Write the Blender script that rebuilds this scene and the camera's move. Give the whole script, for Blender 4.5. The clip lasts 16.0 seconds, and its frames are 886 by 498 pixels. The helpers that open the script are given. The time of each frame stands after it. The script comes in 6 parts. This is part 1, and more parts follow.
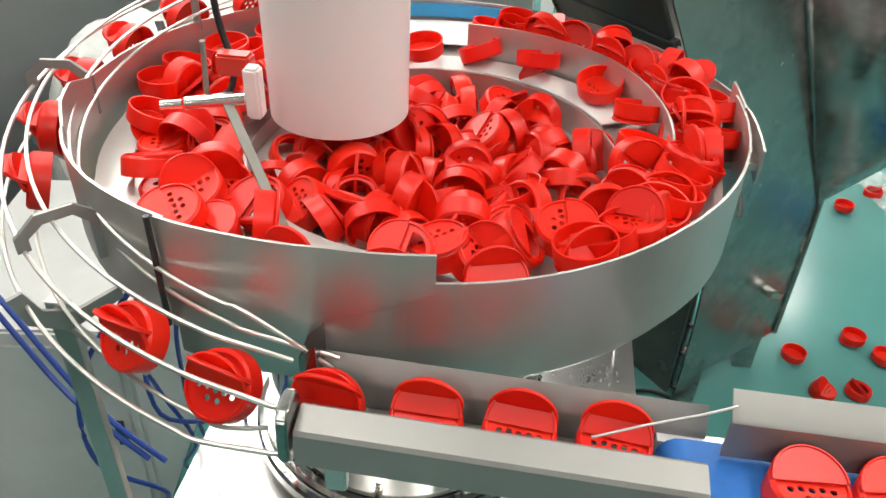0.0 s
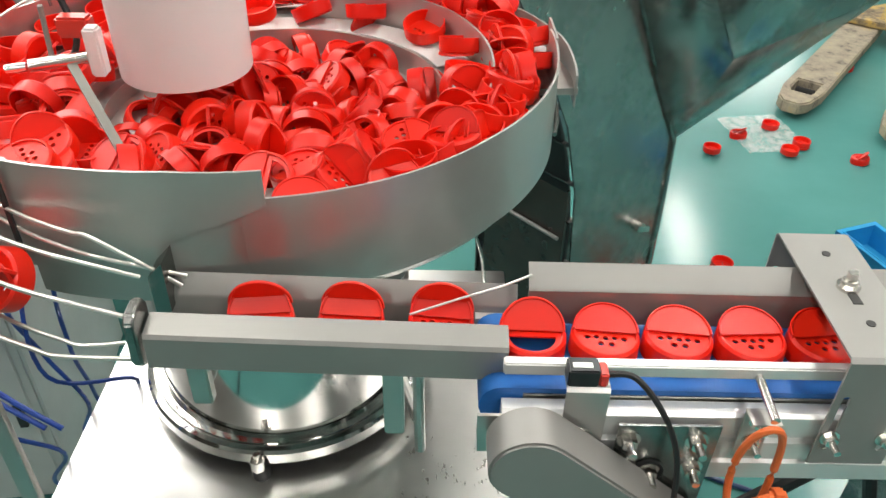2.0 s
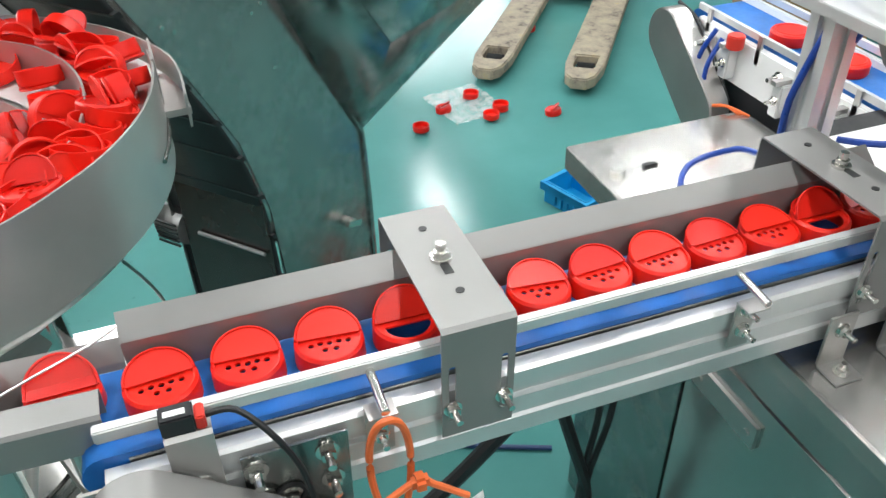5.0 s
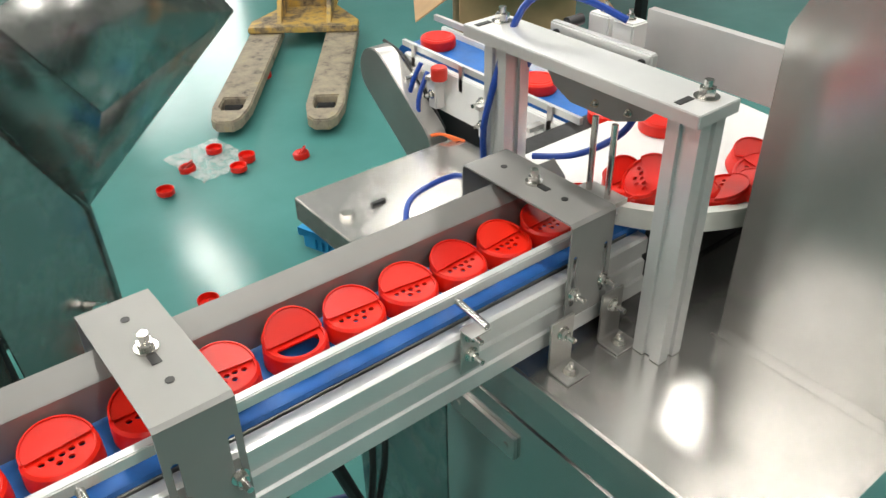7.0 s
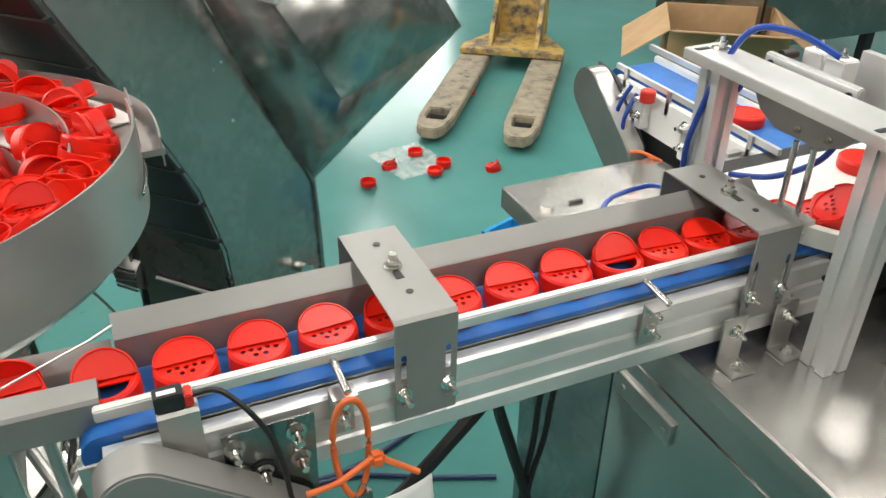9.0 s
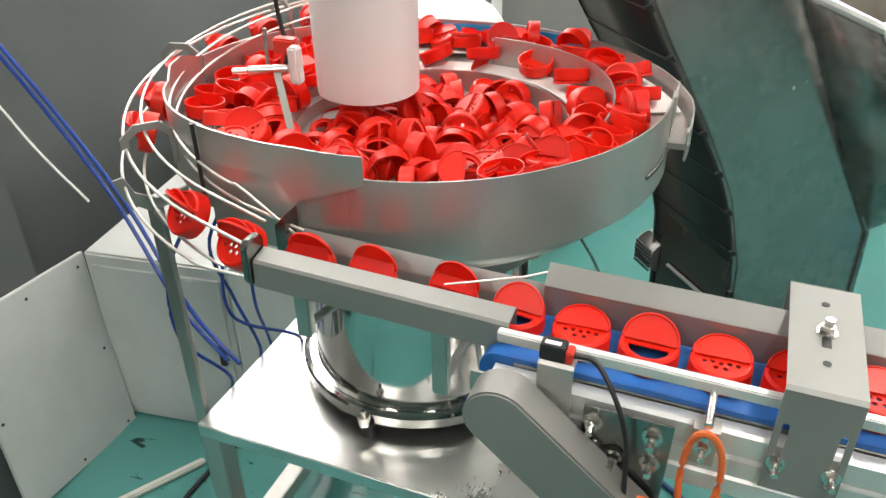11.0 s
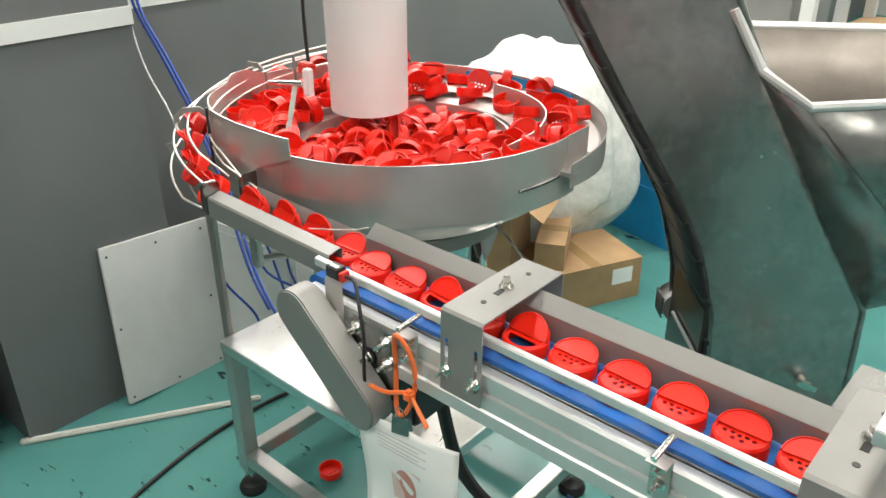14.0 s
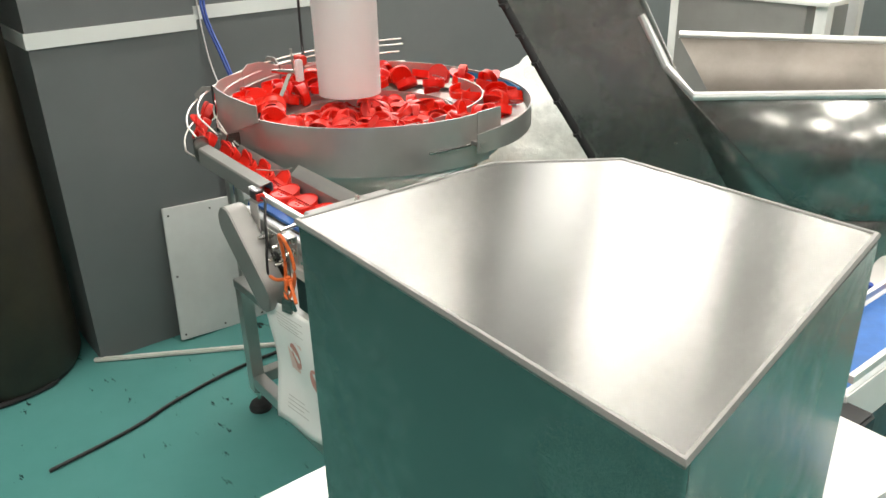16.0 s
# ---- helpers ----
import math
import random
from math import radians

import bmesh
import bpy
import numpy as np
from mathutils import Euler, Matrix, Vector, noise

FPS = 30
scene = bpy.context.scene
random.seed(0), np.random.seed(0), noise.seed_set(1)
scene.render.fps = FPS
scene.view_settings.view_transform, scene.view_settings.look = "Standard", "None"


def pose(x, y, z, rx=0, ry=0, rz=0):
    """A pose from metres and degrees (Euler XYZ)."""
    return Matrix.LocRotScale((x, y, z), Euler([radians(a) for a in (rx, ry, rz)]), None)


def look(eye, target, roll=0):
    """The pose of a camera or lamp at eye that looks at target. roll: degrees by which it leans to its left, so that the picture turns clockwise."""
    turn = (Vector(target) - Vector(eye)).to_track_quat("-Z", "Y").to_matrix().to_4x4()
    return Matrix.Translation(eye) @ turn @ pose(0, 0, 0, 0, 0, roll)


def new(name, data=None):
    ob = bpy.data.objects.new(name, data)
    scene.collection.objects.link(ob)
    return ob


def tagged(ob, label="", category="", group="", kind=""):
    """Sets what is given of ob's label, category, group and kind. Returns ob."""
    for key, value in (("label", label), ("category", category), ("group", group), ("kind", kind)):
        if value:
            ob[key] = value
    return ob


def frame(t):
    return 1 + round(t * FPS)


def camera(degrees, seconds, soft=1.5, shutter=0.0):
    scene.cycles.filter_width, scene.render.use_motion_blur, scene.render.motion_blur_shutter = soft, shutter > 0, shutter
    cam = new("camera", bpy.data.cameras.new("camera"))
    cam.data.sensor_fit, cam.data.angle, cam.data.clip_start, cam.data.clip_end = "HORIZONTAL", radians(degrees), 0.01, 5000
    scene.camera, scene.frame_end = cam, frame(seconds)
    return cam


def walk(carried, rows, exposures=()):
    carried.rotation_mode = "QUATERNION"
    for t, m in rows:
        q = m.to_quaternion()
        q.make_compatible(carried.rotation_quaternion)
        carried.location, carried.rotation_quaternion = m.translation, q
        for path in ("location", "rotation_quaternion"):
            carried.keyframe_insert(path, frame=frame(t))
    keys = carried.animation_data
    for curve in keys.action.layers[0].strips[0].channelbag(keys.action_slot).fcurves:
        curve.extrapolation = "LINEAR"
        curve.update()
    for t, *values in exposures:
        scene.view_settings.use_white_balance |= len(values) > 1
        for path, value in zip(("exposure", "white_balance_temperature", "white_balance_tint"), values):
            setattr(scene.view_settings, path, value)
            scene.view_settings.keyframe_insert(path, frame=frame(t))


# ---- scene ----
cam = camera(58.2, 16.0)
METRES, EYE, TILT, LEAN, TURN = 2.36, 1.5, 0.0, 0.0, 6.7
ROWS = [
    (0.0, 0.0, 0.0, 0.0, 1.41, -36.04, -1.94),
    (0.5, 0.0136, -0.0239, -0.0026, -0.07, -36.74, -1.94),
    (1.0, 0.0234, -0.0371, -0.0018, -1.84, -36.8, -1.74),
    (1.5, 0.0271, -0.0461, -0.0025, -4.13, -36.65, -1.21),
    (2.0, 0.0386, -0.0531, -0.003, -6.16, -36.52, -0.77),
    (2.5, 0.0526, -0.0591, -0.0035, -8.34, -36.41, -0.75),
    (3.0, 0.0621, -0.0613, -0.0051, -10.4, -36.36, -0.38),
    (3.5, 0.0753, -0.0598, -0.0053, -13.89, -36.55, 0.07),
    (4.0, 0.0847, -0.0567, -0.0071, -17.41, -36.61, 0.32),
    (4.5, 0.0996, -0.0555, -0.0076, -21.93, -36.66, 0.74),
    (5.0, 0.1177, -0.0573, -0.0078, -26.51, -36.55, 1.35),
    (7.5, 0.1486, -0.0725, -0.0037, -48.25, -33.93, 0.53),
    (8.0, 0.1124, -0.0833, -0.0042, -50.03, -34.04, 0.02),
    (8.5, 0.0906, -0.0945, 0.0001, -45.2, -33.56, -0.01),
    (9.0, 0.0891, -0.1086, 0.0044, -30.13, -31.98, -0.3),
    (9.5, 0.1126, -0.1382, 0.0042, -15.05, -31.73, -0.61),
    (10.0, 0.1128, -0.1584, 0.0069, -2.27, -31.66, 0.44),
    (12.5, 0.2628, -0.0843, 0.0117, 28.46, -31.52, -0.5),
    (13.0, 0.3157, -0.1275, 0.0139, 31.01, -30.8, -0.11),
    (13.5, 0.3699, -0.1714, 0.0202, 32.38, -28.58, 0.28),
    (14.0, 0.4256, -0.1802, 0.0293, 34.82, -26.75, 0.32),
    (14.5, 0.5111, -0.1879, 0.0265, 40.27, -25.88, 1.08),
    (15.0, 0.562, -0.1902, 0.0357, 43.35, -24.16, 2.41),
    (15.5, 0.6309, -0.2068, 0.0301, 44.15, -23.4, 2.08),
    (16.0, 0.6938, -0.1928, 0.0284, 45.15, -24.48, 1.5),
]
walk(cam, [(t, pose(0, 0, EYE, TILT, LEAN, TURN) @ pose(METRES * x, METRES * y, METRES * z, 90 + pitch, roll, yaw)) for t, x, y, z, yaw, pitch, roll in ROWS],
     [(0.0, 0.0, 6600, 10), (3.0, 0.0, 6600, 10), (4.0, 0.03, 6350, 10), (5.0, 0.06, 6050, 10), (6.4, 0.03, 6350, 10), (7.5, -0.36, 6600, 10), (8.5, -0.26, 6600, 10), (9.0, -0.10, 6600, 10), (10.0, 0.0, 6600, 10), (12.5, 0.12, 6650, 10), (14.5, 0.14, 6650, 10), (16.0, -0.03, 6750, 10)])

# ---- light ----
world = bpy.data.worlds.new("world")
scene.world = world
world.use_nodes = True
world.node_tree.nodes["Background"].inputs[0].default_value = (0.75, 0.85, 1.0, 1)
world.node_tree.nodes["Background"].inputs[1].default_value = 0.35
scene.view_settings.exposure = 0.0
TUBE_POWER = 25.0
# the tube at (-0.7, -2.0) is an added fill for the bowl's front
TUBES = [(x, y) for x in (-0.7, 1.1, 2.9) for y in (-1.2, 0.9, 3.0) if (x, y) != (-0.7, -1.2)] + [(-0.7, -2.0), (-0.7, 5.1), (0.7, 6.55), (2.53, 6.55)]
WINDOWS = [(0.6, 2.2), (2.8, 4.4)]
WINDOW_POWER, SIDE_POWER = 24.0, 62.0
CEILING = 3.3


# ---- materials ----
def tree_of(name):
    m = bpy.data.materials.new(name)
    m.use_nodes = True
    nt = m.node_tree
    return m, nt, nt.nodes["Principled BSDF"]


def link(nt, a, b):
    nt.links.new(a, b)


def coords(nt, scale=(1, 1, 1)):
    tc = nt.nodes.new("ShaderNodeTexCoord")
    mp = nt.nodes.new("ShaderNodeMapping")
    mp.inputs["Scale"].default_value = scale
    link(nt, tc.outputs["Object"], mp.inputs["Vector"])
    return mp.outputs["Vector"]


def noise_of(nt, vec, scale, detail=4.0, rough=0.55):
    n = nt.nodes.new("ShaderNodeTexNoise")
    n.inputs["Scale"].default_value = scale
    n.inputs["Detail"].default_value = detail
    n.inputs["Roughness"].default_value = rough
    link(nt, vec, n.inputs["Vector"])
    return n.outputs["Fac"]


def ramp_of(nt, fac, stops):
    r = nt.nodes.new("ShaderNodeValToRGB")
    r.color_ramp.elements[0].position, r.color_ramp.elements[0].color = stops[0][0], (*stops[0][1], 1)
    r.color_ramp.elements[1].position, r.color_ramp.elements[1].color = stops[-1][0], (*stops[-1][1], 1)
    for p, c in stops[1:-1]:
        e = r.color_ramp.elements.new(p)
        e.color = (*c, 1)
    link(nt, fac, r.inputs["Fac"])
    return r.outputs["Color"]


def bump_of(nt, bsdf, fac, strength, distance=0.001):
    b = nt.nodes.new("ShaderNodeBump")
    b.inputs["Strength"].default_value = strength
    b.inputs["Distance"].default_value = distance
    link(nt, fac, b.inputs["Height"])
    link(nt, b.outputs["Normal"], bsdf.inputs["Normal"])
    return b


def range_of(nt, fac, lo, hi):
    r = nt.nodes.new("ShaderNodeMapRange")
    r.inputs["To Min"].default_value, r.inputs["To Max"].default_value = lo, hi
    link(nt, fac, r.inputs["Value"])
    return r.outputs["Result"]


def steel(name, tone, rough, stretch=(1, 1, 1), spread=0.1, bump=0.05, grain=300.0, metal=1.0, wave=0.0):
    m, nt, b = tree_of(name)
    b.inputs["Metallic"].default_value = metal
    big = noise_of(nt, coords(nt), 5.0, 5.0)
    fine = noise_of(nt, coords(nt, stretch), grain, 3.0)
    lo, hi = [c * 0.86 for c in tone], [min(1, c * 1.08) for c in tone]
    link(nt, ramp_of(nt, big, [(0.3, lo), (0.7, hi)]), b.inputs["Base Color"])
    mix = nt.nodes.new("ShaderNodeMath")
    mix.operation = "MULTIPLY"
    link(nt, range_of(nt, big, 0.7, 1.3), mix.inputs[0])
    link(nt, range_of(nt, fine, rough - spread * 0.5, rough + spread * 0.5), mix.inputs[1])
    link(nt, mix.outputs[0], b.inputs["Roughness"])
    if bump:
        top = bump_of(nt, b, fine, bump)
        if wave:
            # slow waves of thin sheet under the grain
            low = nt.nodes.new("ShaderNodeBump")
            low.inputs["Strength"].default_value = wave
            low.inputs["Distance"].default_value = 0.02
            link(nt, noise_of(nt, coords(nt), 6.0, 2.0), low.inputs["Height"])
            link(nt, low.outputs["Normal"], top.inputs["Normal"])
    return m


def plain(name, color, rough=0.5, metal=0.0, vary=0.12, scale=8.0, bump=0.03, fine=120.0, coat=0.0):
    m, nt, b = tree_of(name)
    big = noise_of(nt, coords(nt), scale, 6.0, 0.6)
    lo, hi = [c * (1 - vary) for c in color], [min(1, c * (1 + vary)) for c in color]
    link(nt, ramp_of(nt, big, [(0.3, lo), (0.72, hi)]), b.inputs["Base Color"])
    small = noise_of(nt, coords(nt), fine, 4.0)
    link(nt, range_of(nt, small, max(0.03, rough - 0.07), rough + 0.07), b.inputs["Roughness"])
    b.inputs["Metallic"].default_value = metal
    b.inputs["Coat Weight"].default_value = coat
    bump_of(nt, b, small, bump)
    return m


STEEL = steel("brushed_steel", (0.56, 0.545, 0.525), 0.34, (1, 40, 40), metal=0.85)
STEEL_SHEET = steel("matt_steel_sheet", (0.29, 0.284, 0.273), 0.45, (40, 1, 40), bump=0.03, metal=0.40, wave=0.06)
# tone lies below bare steel, to hold back glare on the hood top
HOOD_STEEL = steel("hood_steel", (0.28, 0.275, 0.267), 0.24, (2, 40, 40), 0.05, 0.01)
def brushed_along(m, x, y):
    """Stretch the gloss of a brushed sheet along one way of the plan."""
    nt = m.node_tree
    b = nt.nodes["Principled BSDF"]
    way = nt.nodes.new("ShaderNodeCombineXYZ")
    way.inputs[0].default_value, way.inputs[1].default_value = x, y
    b.inputs["Anisotropic"].default_value = 0.85
    link(nt, way.outputs[0], b.inputs["Tangent"])


brushed_along(HOOD_STEEL, -0.47, 0.88)
DECK_STEEL = steel("deck_steel", (0.56, 0.545, 0.525), 0.24, (3, 30, 30), 0.08, 0.015, metal=0.85, wave=0.10)
# tone lowered; on the hood it stands in for shaded floor reflections
STEEL_DARK = steel("darkened_steel_sheet", (0.30, 0.305, 0.293), 0.26, (2, 2, 60), bump=0.02, wave=0.05)
STEEL_BOWL = steel("sandblasted_steel", (0.54, 0.515, 0.495), 0.36, (1, 1, 1), bump=0.05, metal=0.74, wave=0.26)
ELEVATOR_STEEL = steel("elevator_sheet", (0.37, 0.37, 0.355), 0.27, (2, 2, 60), bump=0.02, metal=0.9, wave=0.05)
POLISHED = steel("polished_steel", (0.74, 0.73, 0.71), 0.085, (1, 1, 1), 0.03, 0.004, 60)
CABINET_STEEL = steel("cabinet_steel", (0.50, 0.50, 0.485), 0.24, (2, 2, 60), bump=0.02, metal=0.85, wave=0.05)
BOOT_BROWN = plain("dark_brown_boot_sheet", (0.035, 0.026, 0.022), 0.22, metal=0.2, vary=0.3)
# paler than the legs' steel: bright reflections on the top put into its tone
TABLE_STEEL = steel("table_steel", (0.80, 0.79, 0.77), 0.30, (6, 2, 2), 0.08, 0.0, 40)
CHROME = steel("plated_bolt", (0.72, 0.70, 0.66), 0.2, (1, 1, 1), 0.08, 0.02)
ALU = steel("anodised_aluminium", (0.74, 0.74, 0.73), 0.35, (1, 60, 60), bump=0.03, metal=0.55)
WIRE_STEEL = steel("bright_wire", (0.86, 0.84, 0.80), 0.42)
CEILING_GREY = plain("ceiling_board", (0.26, 0.265, 0.26), 0.8, vary=0.08, scale=2)
BLACK = plain("black_rubber", (0.012, 0.012, 0.013), 0.5)
BLACK_PLASTIC = plain("black_plastic", (0.016, 0.016, 0.018), 0.35)
BLUE_BELT = plain("blue_belt", (0.015, 0.135, 0.45), 0.45, vary=0.2, scale=20)
BLUE_TUBE = plain("blue_hose", (0.015, 0.06, 0.33), 0.3)
BLUE_DARK = plain("dark_blue_cable", (0.01, 0.035, 0.12), 0.4)
BLUE_BIN = plain("blue_crate_plastic", (0.015, 0.30, 0.62), 0.4)
ORANGE = plain("orange_tie", (0.85, 0.17, 0.04), 0.4)
RED_PLASTIC = plain("red_sensor_plastic", (0.62, 0.035, 0.02), 0.35)
WHITE_PLASTIC = plain("white_plastic", (0.82, 0.82, 0.80), 0.4, vary=0.05)
WHITE_PANEL = plain("white_panel", (0.60, 0.61, 0.60), 0.55, vary=0.06)
CARDBOARD = plain("cardboard", (0.42, 0.27, 0.14), 0.85, vary=0.15, fine=200)
CARDBOARD_IN = plain("cardboard_inside", (0.36, 0.25, 0.15), 0.85, vary=0.12, fine=200)
TAPE = plain("brown_tape", (0.34, 0.22, 0.10), 0.25)
PAPER = plain("paper_sheet", (0.90, 0.89, 0.87), 0.7, vary=0.04)
PRINT_RED = plain("printed_red", (0.66, 0.30, 0.26), 0.7)
PRINT_PINK = plain("printed_pink", (0.80, 0.60, 0.55), 0.7)
PRINT_GREY = plain("printed_grey", (0.62, 0.60, 0.58), 0.7)
DUCT = plain("ivory_duct", (0.62, 0.63, 0.58), 0.5)
DARK_TANK = plain("dark_olive_jacket", (0.022, 0.018, 0.010), 0.5, vary=0.5, scale=5)
TROUGH = plain("dull_trough_steel", (0.27, 0.235, 0.205), 0.42, metal=0.3, vary=0.2)
ZINC = plain("dull_zinc", (0.22, 0.215, 0.195), 0.55)
# near-black that paints the shade inside the fork openings
FORK_GAP = plain("fork_hollow_shade", (0.006, 0.006, 0.006), 0.95)
# black for painted shade in holes and slots, also for the seam and pins
HOLE_SHADE_AND_TRIM = plain("hole_shade_and_dark_trim", (0.02, 0.02, 0.02), 0.4)
WALL_PALE = plain("pale_wall_paint", (0.55, 0.55, 0.53), 0.7, vary=0.08, scale=2)
WALL_WHITE = plain("white_wall_paint", (0.70, 0.72, 0.70), 0.6, vary=0.05, scale=3)


def wall_paint():
    m, nt, b = tree_of("grey_wall_paint")
    v = coords(nt)
    big = noise_of(nt, v, 1.6, 6.0, 0.6)
    link(nt, ramp_of(nt, big, [(0.3, (0.118, 0.128, 0.128)), (0.7, (0.150, 0.162, 0.162))]), b.inputs["Base Color"])
    fine = noise_of(nt, v, 90, 5.0)
    link(nt, range_of(nt, fine, 0.45, 0.62), b.inputs["Roughness"])
    bump_of(nt, b, fine, 0.06)
    return m


def floor_paint():
    m, nt, b = tree_of("green_epoxy_floor")
    v = coords(nt)
    big = noise_of(nt, v, 1.3, 6.0, 0.62)
    base = ramp_of(nt, big, [(0.25, (0.070, 0.240, 0.225)), (0.75, (0.104, 0.305, 0.290))])
    marks = noise_of(nt, coords(nt, (1.0, 2.6, 1.0)), 8.0, 6.0, 0.62)
    dirt = ramp_of(nt, marks, [(0.335, (0.08, 0.09, 0.09)), (0.365, (1, 1, 1))])
    mul = nt.nodes.new("ShaderNodeMixRGB")
    mul.blend_type = "MULTIPLY"
    # scuffs gather along the wall side
    sep = nt.nodes.new("ShaderNodeSeparateXYZ")
    link(nt, v, sep.inputs[0])
    side = nt.nodes.new("ShaderNodeMapRange")
    side.inputs["From Min"].default_value, side.inputs["From Max"].default_value = 0.2, -0.5
    side.inputs["To Min"].default_value, side.inputs["To Max"].default_value = 0.0, 0.95
    link(nt, sep.outputs[0], side.inputs["Value"])
    link(nt, side.outputs["Result"], mul.inputs[0])
    link(nt, base, mul.inputs[1])
    link(nt, dirt, mul.inputs[2])
    link(nt, mul.outputs[0], b.inputs["Base Color"])
    fine = noise_of(nt, v, 35, 6.0)
    link(nt, range_of(nt, fine, 0.13, 0.20), b.inputs["Roughness"])
    b.inputs["Specular IOR Level"].default_value = 0.38
    bump_of(nt, b, noise_of(nt, v, 7.0, 3.0), 0.012, 0.01)
    return m


def cap_plastic():
    m, nt, b = tree_of("red_cap_plastic")
    info = nt.nodes.new("ShaderNodeObjectInfo")
    link(nt, ramp_of(nt, info.outputs["Random"], [(0.0, (0.66, 0.009, 0.003)), (1.0, (0.80, 0.018, 0.005))]), b.inputs["Base Color"])
    fine = noise_of(nt, coords(nt), 900, 3.0)
    link(nt, range_of(nt, fine, 0.30, 0.44), b.inputs["Roughness"])
    b.inputs["Subsurface Weight"].default_value = 0.3
    b.inputs["Subsurface Radius"].default_value = (0.012, 0.002, 0.001)
    b.inputs["Subsurface Scale"].default_value = 0.6
    b.inputs["Specular IOR Level"].default_value = 0.38
    bump_of(nt, b, fine, 0.02)
    return m


def frosted():
    m, nt, b = tree_of("frosted_tube")
    b.inputs["Base Color"].default_value = (0.99, 0.975, 0.975, 1)
    b.inputs["Roughness"].default_value = 0.38
    b.inputs["Transmission Weight"].default_value = 0.35
    b.inputs["Subsurface Weight"].default_value = 0.4
    b.inputs["Subsurface Radius"].default_value = (0.10, 0.09, 0.09)
    b.inputs["IOR"].default_value = 1.2
    fine = noise_of(nt, coords(nt), 60, 4.0)
    bump_of(nt, b, fine, 0.04)
    return m


def film_plastic(name, tint, alpha):
    m, nt, b = tree_of(name)
    b.inputs["Base Color"].default_value = (*tint, 1)
    folds = noise_of(nt, coords(nt), 28, 6.0, 0.65)
    link(nt, range_of(nt, folds, alpha - 0.3, alpha + 0.25), b.inputs["Alpha"])
    b.inputs["Roughness"].default_value = 0.2
    bump_of(nt, b, folds, 0.6, 0.01)
    return m


def rusty_yellow():
    m, nt, b = tree_of("worn_yellow_paint")
    v = coords(nt)
    wear = noise_of(nt, v, 11, 8.0, 0.68)
    link(nt, ramp_of(nt, wear, [(0.34, (0.055, 0.04, 0.03)), (0.45, (0.24, 0.18, 0.10)), (0.54, (0.48, 0.32, 0.09)), (0.70, (0.60, 0.36, 0.04))]), b.inputs["Base Color"])
    link(nt, range_of(nt, wear, 0.75, 0.45), b.inputs["Roughness"])
    bump_of(nt, b, wear, 0.3, 0.003)
    return m


def dusty_fork():
    m, nt, b = tree_of("dusty_fork_paint")
    v = coords(nt)
    wear = noise_of(nt, v, 14, 8.0, 0.7)
    link(nt, ramp_of(nt, wear, [(0.32, (0.06, 0.05, 0.04)), (0.44, (0.26, 0.22, 0.17)), (0.6, (0.36, 0.31, 0.22)), (0.75, (0.42, 0.30, 0.12))]), b.inputs["Base Color"])
    b.inputs["Roughness"].default_value = 0.75
    bump_of(nt, b, wear, 0.3, 0.003)
    return m


def glow(name, color, strength):
    m, nt, b = tree_of(name)
    b.inputs["Emission Color"].default_value = (*color, 1)
    b.inputs["Emission Strength"].default_value = strength
    return m


WALL_GREY, FLOOR_GREEN, CAP_RED, FROSTED = wall_paint(), floor_paint(), cap_plastic(), frosted()
BAG_FILM = film_plastic("clear_bag_film", (0.86, 0.88, 0.86), 0.34)
BAG_WHITE = film_plastic("milky_bag_film", (0.88, 0.90, 0.87), 0.85)
YELLOW, FORK = rusty_yellow(), dusty_fork()
SKY_GLOW = glow("bright_sky", (1.0, 0.985, 0.95), 3.2)
TUBE_GLOW = glow("tube_glow", (1.0, 1.0, 1.0), 12.0)


# ---- mesh helpers ----
def add_box(bm, lo, hi, m=None):
    made = bmesh.ops.create_cube(bm, size=1.0)["verts"]
    c = [(a + b) / 2 for a, b in zip(lo, hi)]
    s = [abs(b - a) for a, b in zip(lo, hi)]
    for v in made:
        v.co = Vector((c[0] + v.co.x * s[0], c[1] + v.co.y * s[1], c[2] + v.co.z * s[2]))
    if m is not None:
        bmesh.ops.transform(bm, matrix=m, verts=made)
    return made


def add_cyl(bm, a, b, r, r2=None, n=20, caps=True):
    a, b = Vector(a), Vector(b)
    d = b - a
    made = bmesh.ops.create_cone(bm, cap_ends=caps, segments=n, radius1=r, radius2=r if r2 is None else r2, depth=d.length)["verts"]
    m = Matrix.Translation((a + b) / 2) @ d.to_track_quat("Z", "Y").to_matrix().to_4x4()
    bmesh.ops.transform(bm, matrix=m, verts=made)
    return made


def add_tube(bm, pts, r, n=8, closed=False):
    pts = [Vector(p) for p in pts]
    rings = []
    up = Vector((0, 0, 1))
    for i, p in enumerate(pts):
        if closed:
            d = pts[(i + 1) % len(pts)] - pts[i - 1]
        else:
            d = pts[min(i + 1, len(pts) - 1)] - pts[max(i - 1, 0)]
        d.normalize()
        side = d.cross(up)
        if side.length < 0.05:
            side = d.cross(Vector((1, 0, 0)))
        side.normalize()
        other = side.cross(d)
        rings.append([bm.verts.new(p + r * (math.cos(2 * math.pi * k / n) * side + math.sin(2 * math.pi * k / n) * other)) for k in range(n)])
    for i in range(len(rings) if closed else len(rings) - 1):
        a, b = rings[i], rings[(i + 1) % len(rings)]
        for k in range(n):
            bm.faces.new((a[k], a[(k + 1) % n], b[(k + 1) % n], b[k]))
    if not closed:
        bm.faces.new(rings[0][::-1])
        bm.faces.new(rings[-1])


